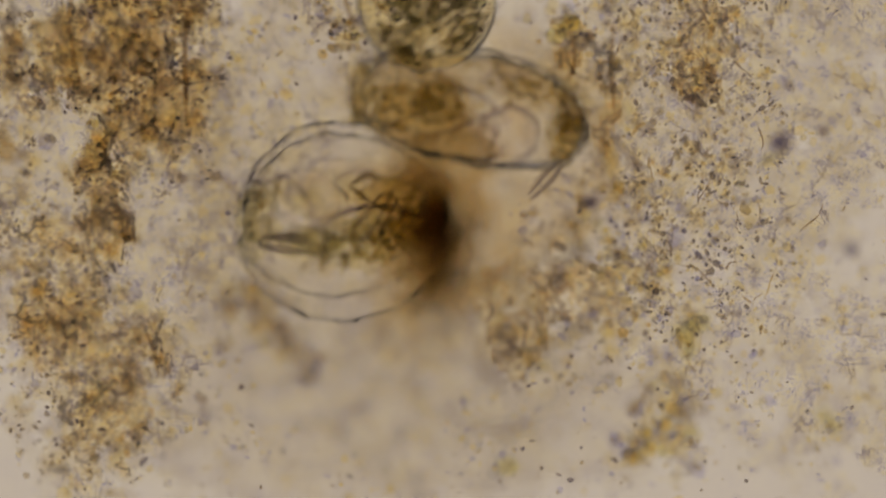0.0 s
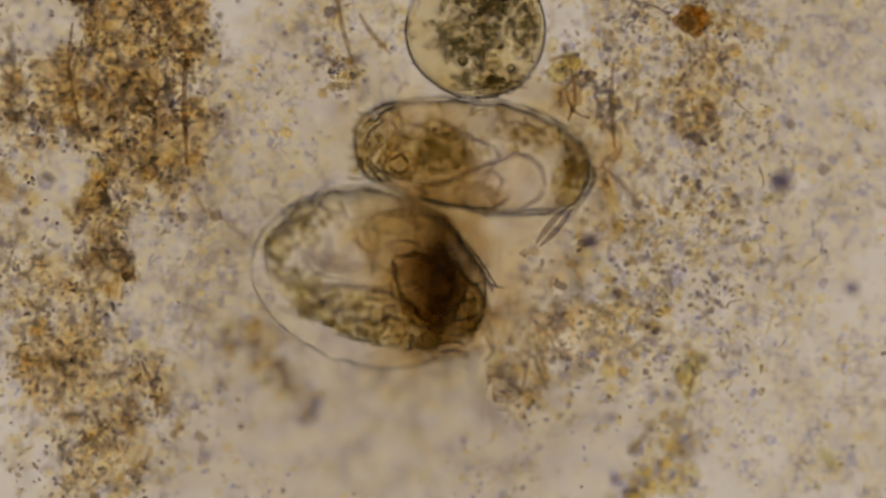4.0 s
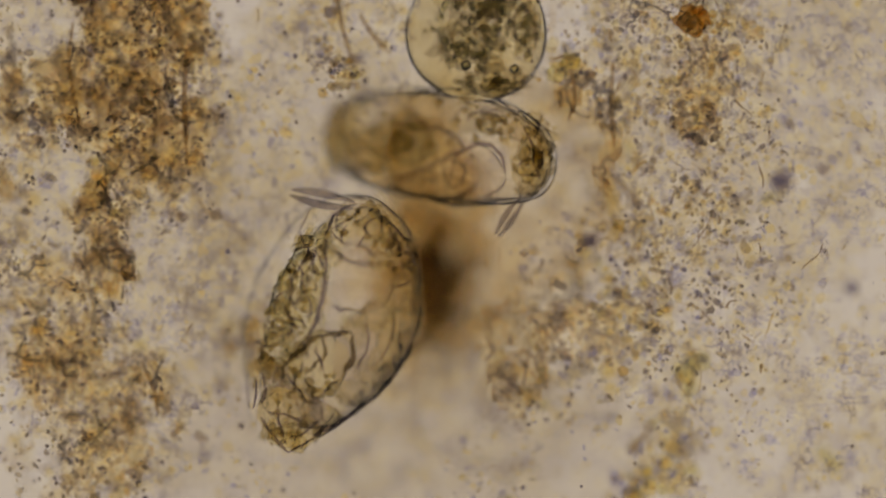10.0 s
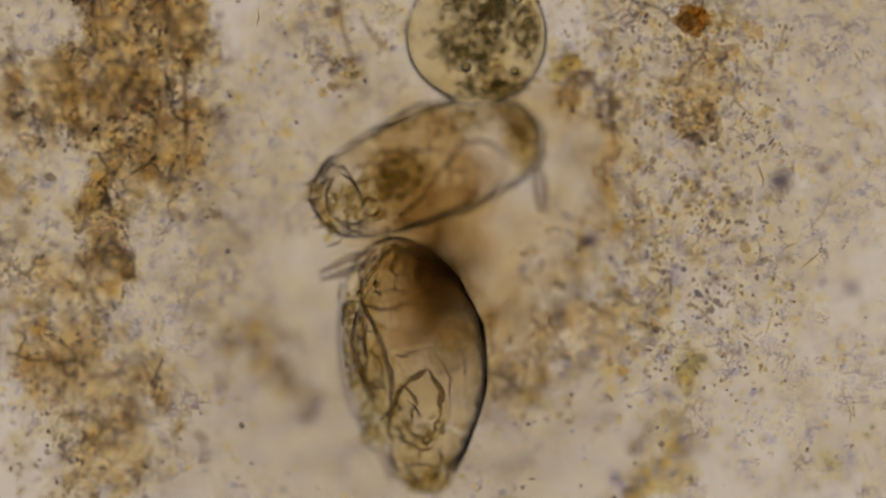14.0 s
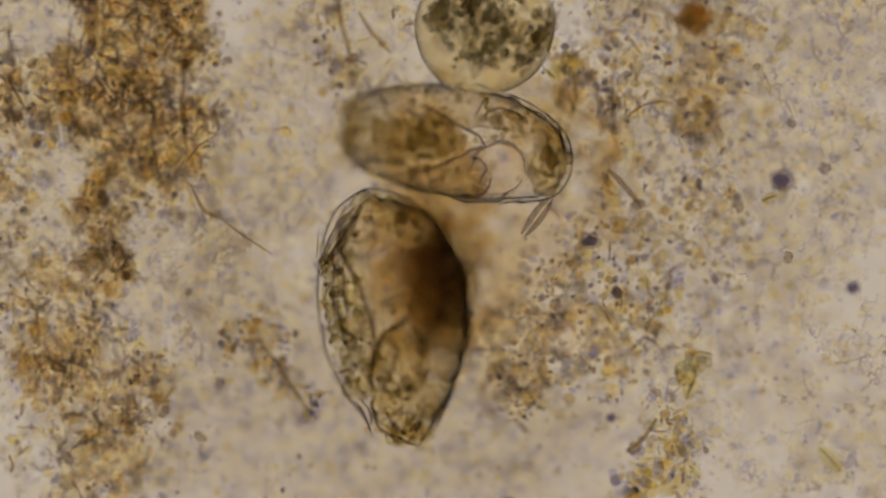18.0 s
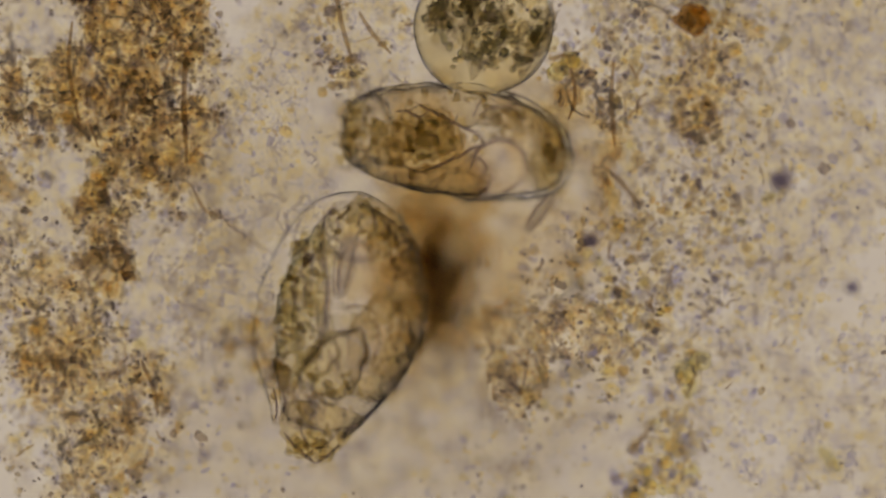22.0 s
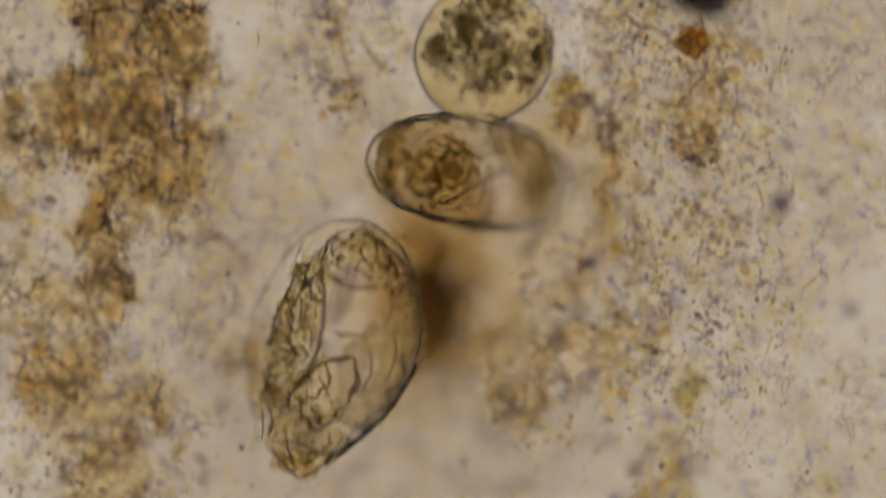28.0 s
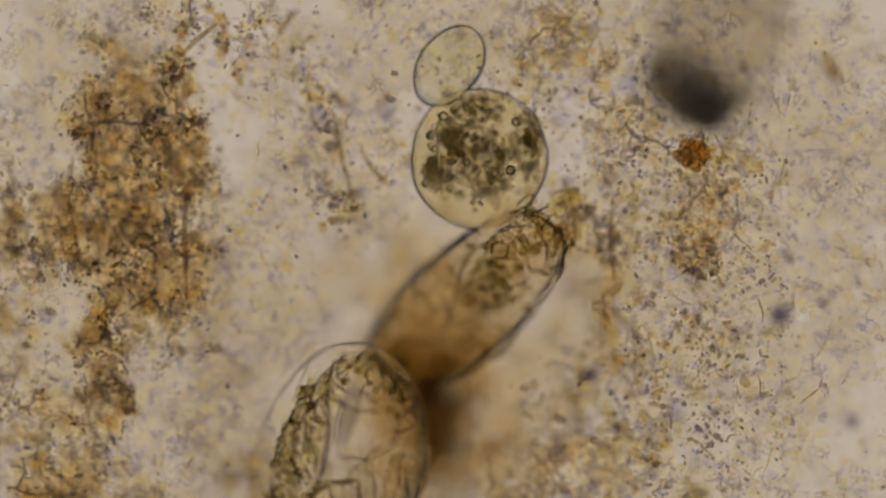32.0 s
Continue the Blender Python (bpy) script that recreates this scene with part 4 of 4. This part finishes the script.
FLOAT = [(0, 140), (2.4, 138), (3.0, 112), (3.6, 126), (5.5, 126), (6.2, 116), (6.8, 92), (8.5, 94), (9.5, 80), (10.2, 138), (12.75, 140), (12.9, 188), (13.02, 188), (13.15, 142), (13.5, 122), (14.5, 118), (16.5, 114), (17.0, 102), (18.0, 76), (19.0, 74), (19.4, 112), (24.0, 114), (24.6, 140), (32, 140)]  # height of the large animal
RISE = [(0, 78), (7.75, 78), (8.0, 150), (8.3, 168), (8.6, 110), (8.8, 78), (12.6, 76), (13.3, 96), (14.5, 94), (16.5, 88), (23.5, 88), (24.5, 92), (27.0, 90), (27.8, 108), (28.05, 110), (28.4, 114), (29.0, 104), (29.5, 92), (30.6, 84), (31.2, 72), (32, 66)]  # height of the slender animal


def motions():
    rows = [
        (0, 594, 462, 8, -41, 32), (0.3, 630, 402, 4, -41, 32), (0.6, 642, 418, 2, -41, 32), (0.9, 636, 436, 0, -41, 31), (1.2, 634, 461, -2, -40, 28), (1.5, 650, 476, -3, -36, 20),
        (1.8, 655, 486, -3, -28, 12), (2.2, 656, 484, -3, -20, 8),
        (3, 652, 479, -4, -10, 5), (3.5, 650, 483, -6, -8, 6), (4.6, 638, 488, -40, -4, 22), (5.5, 634, 510, -78, 0, 36), (6, 630, 530, -100, 0, 26),
        (6.5, 596, 510, -112, 0, 14), (7, 582, 502, -106, 0, 12), (8, 580, 518, -106, 0, 4), (8.5, 577, 522, -106, 0, 0), (9.3, 590, 545, -112, 0, 6), (10, 597, 545, -110, 0, 0),
        (11, 622, 575, -108, 0, 0), (12, 633, 588, -108, 0, 0), (12.5, 620, 575, -109, 0, 0), (12.8, 602, 560, -106, 0, 0), (12.9, 664, 574, -102, 12, 4), (13.0, 702, 588, -97, 20, 6),
        (13.1, 738, 616, -89, 22, 6), (13.2, 750, 622, -85, 18, 6), (13.4, 722, 620, -89, 5, 6), (13.7, 706, 614, -87, 18, 6), (14.0, 730, 620, -81, 20, 6), (14.5, 754, 648, -64, 18, 8), (15.5, 705, 600, -70, 16, 0),
        (16.5, 670, 550, -80, 16, 0), (17, 682, 538, -80, 16, 0), (18, 694, 535, -80, 16, 0), (19, 696, 540, -79, 16, 0), (19.2, 650, 530, -90, 10, 0),
        (19.4, 606, 515, -97, 0, 10), (20, 600, 532, -101, 0, 0), (20.5, 600, 541, -100, 0, 0), (21, 606, 547, -99, 0, 0), (21.5, 616, 572, -96, 0, 0), (22, 608, 544, -101, 0, 0),
        (22.5, 600, 539, -106, 0, 0), (23, 597, 545, -105, 0, 0), (23.5, 595, 530, -107, 0, 0), (24, 599, 538, -107, 0, 0), (24.5, 600, 548, -107, 0, 0), (25, 600, 550, -108, 0, 0), (25.5, 603, 546, -107, 0, 0),
        (27.5, 600, 550, -106, 0, 0), (28.5, 598, 558, -106, 0, 0), (29, 610, 570, -106, 0, 0), (29.6, 645, 576, -104, 0, 0), (30.1, 655, 578, -104, 0, 0), (30.5, 637, 578, -106, 0, 0),
        (31, 617, 576, -107, 0, 0), (32, 606, 570, -107, 0, 0)]
    walk(big_rotifer, [(t, placed(x, y, between(FLOAT, t), h, r, p)) for t, x, y, h, r, p in rows])
    rolled = [(row[0], row[4]) for row in rows]
    walk(big_head, [(t, pose(x * S, 0, 0)) for t, x in [
        (0, -38), (5.6, -34), (6.4, -10), (7.0, -4), (8.5, 0), (12.5, 4), (13.1, -8), (14.5, -6), (16.5, -12), (19.0, -8), (19.3, -8), (20, 14), (23.4, 14), (24.2, 2), (32, 0)]])
    tucked = [(0, 40), (0.3, 0), (0.8, 0), (1.1, 150), (5.5, 150), (6.5, 100), (9.3, 85), (9.9, 0), (17.5, 0), (19.0, 60), (19.4, 85), (28.7, 85), (29.2, 0), (30.5, 0), (30.9, 85), (32, 85)]
    steps = [(0, 170), (0.3, 100), (0.5, 65), (0.8, 120), (1.1, 180), (2.2, 180), (3.5, 180), (4.6, 180), (5.5, 180), (6.5, 180), (7.0, 180), (9.3, 180), (9.9, 100), (10.5, 95), (12.5, 95),
             (13.0, 105), (13.6, 123), (14.5, 75), (16.5, 110), (17.5, 125), (19.0, 170), (19.4, 180), (28.7, 180), (29.2, 124), (30.5, 124), (30.9, 175), (32, 180)]
    feet = []
    for t, a in steps:
        r, d = between(rolled, t), between(tucked, t)
        feet.append((t, pose((-180 + 0.53 * d) * S, (-24 * (1 - d / 150) - d * math.sin(radians(r))) * S, -d * math.cos(radians(r)) * S, -r) @ pose(0, 0, 0, 0, 0, a)))
    walk(big_foot, feet)
    walk(big_mastax, [(0.5 * i, pose((4 if i % 2 else -4) * S, 0, 0)) for i in range(65)])
    walk(small_rotifer, [(t, placed(x, y, between(RISE, t), h, r, p)) for t, x, y, h, r, p in [
        (0, 832, 272, 172, 0, 4), (0.3, 876, 254, 160, 20, 32), (0.6, 880, 262, 156, 30, 34), (0.9, 868, 274, 156, 25, 32), (1.2, 862, 286, 162, 15, 26), (1.5, 850, 284, 168, 0, 16),
        (2.2, 844, 287, 171, 0, 10), (3, 842, 288, 172, 0, 0), (6.5, 840, 288, 174, 0, 0), (7.5, 848, 290, 173, 0, 0), (7.75, 850, 288, 174, 0, 14), (7.9, 794, 272, 168, 12, 18),
        (8, 716, 236, 167, 60, 10), (8.2, 686, 206, 162, 72, 8), (8.4, 706, 228, 163, 66, 10), (8.6, 748, 246, 165, 36, 20), (8.8, 796, 278, 165, 10, 38), (9.5, 802, 282, 164, 0, 40),
        (10, 784, 272, 174, 0, 24), (10.5, 782, 280, 181, 0, -10), (11, 784, 290, 184, 0, -25), (12.7, 782, 286, 184, 0, -24), (12.9, 784, 282, 182, 0, -19), (13, 784, 290, 184, 0, -18),
        (13.1, 754, 290, 190, 0, -16), (13.2, 712, 288, 196, 0, -14), (13.4, 694, 288, 201, 0, -12), (13.6, 730, 296, 202, 0, -14), (14, 764, 304, 202, 0, -10), (14.5, 752, 305, 206, 0, -10),
        (15.6, 770, 280, 190, 0, -18),
        (16.5, 808, 266, 173, 0, -21), (19, 812, 266, 172, 0, -21), (21, 814, 264, 173, 0, -21), (23.5, 806, 268, 176, 0, -21), (25.5, 806, 280, 178, 0, -19), (27.6, 816, 280, 177, 0, -36), (27.95, 834, 284, 173, 0, -46),
        (28.1, 796, 252, 165, 10, -46), (28.3, 660, 190, 142, 45, -10), (28.5, 655, 164, 120, 60, -10), (28.7, 672, 172, 112, 60, -10), (28.9, 768, 272, 74, 64, -10),
        (29.3, 788, 298, 48, 60, -30), (30.3, 788, 298, 46, 50, -30), (30.8, 796, 300, 46, 30, -30), (31.2, 812, 298, 46, 15, -28), (32, 818, 290, 43, 5, -24)]])
    walk(small_head, [(t, pose(x * S, 0, 0)) for t, x in [(0, -6), (7.5, -6), (8.2, 6), (10, 2), (16.5, 0), (28, 0), (28.4, 12), (28.9, -10), (32, 4)]])
    walk(small_foot, [(t, pose(-180 * S, 55 * S, 30 * S, -r) @ pose(0, 0, 0, 0, 0, a)) for t, a, r in [
        (0, 235, 0), (7.6, 240, 0), (8.1, 275, 40), (8.5, 285, 60), (8.8, 240, 0), (12.8, 240, 0), (13.4, 252, 0), (14.5, 250, 0), (16.5, 239, 0), (28, 239, 0), (28.4, 220, 60),
        (29, 200, 60), (30.6, 200, 60), (31.2, 190, 40), (32, 186, 10)]])
    walk(small_mastax, [(0.5 * i, pose((3 if i % 2 else -3) * S, 0, 0)) for i in range(65)])
    walk(cell, [(t, Matrix.Translation(at(x, y, z)) @ pose(0, 0, 0, 0, 0, a)) for t, x, y, z, a in [
        (0, 754, 72, 122, -40), (0.3, 836, 20, 122, -20), (0.6, 840, 26, 122, -10), (0.9, 838, 36, 122, -4), (1.2, 841, 48, 122, 0), (1.5, 843, 58, 122, 0), (2.4, 843, 58, 122, 0),
        (3.0, 842, 54, 98, 0), (3.5, 842, 54, 104, 0), (5.5, 842, 52, 98, 0), (6.5, 844, 48, 78, 0), (8, 844, 48, 80, 0), (8.6, 850, 46, 66, 10), (9.5, 844, 50, 64, 6), (10.2, 843, 62, 122, 4),
        (14.5, 844, 64, 122, 4), (16.5, 856, 48, 104, 60), (18.2, 858, 48, 78, 60), (19.2, 857, 48, 82, 60), (19.8, 856, 48, 104, 60), (23.8, 856, 48, 106, 60), (24.6, 856, 62, 120, 62),
        (25.5, 856, 62, 122, 62), (28, 856, 56, 122, 70), (28.5, 852, 40, 122, 80), (30, 850, 40, 122, 84), (32, 848, 44, 120, 92)]])
    walk(oval, [(t, Matrix.Translation(at(x, y, 120)) @ pose(0, 0, 0, 0, p, a)) for t, x, y, a, p in [
        (0, 795, -130, 10, 40), (27, 795, -130, 10, 40), (28.7, 790, -135, 8, 40), (30.4, 790, -132, 15, 40), (31, 792, -124, 50, 10), (32, 795, -120, 56, 0)]])


motions()
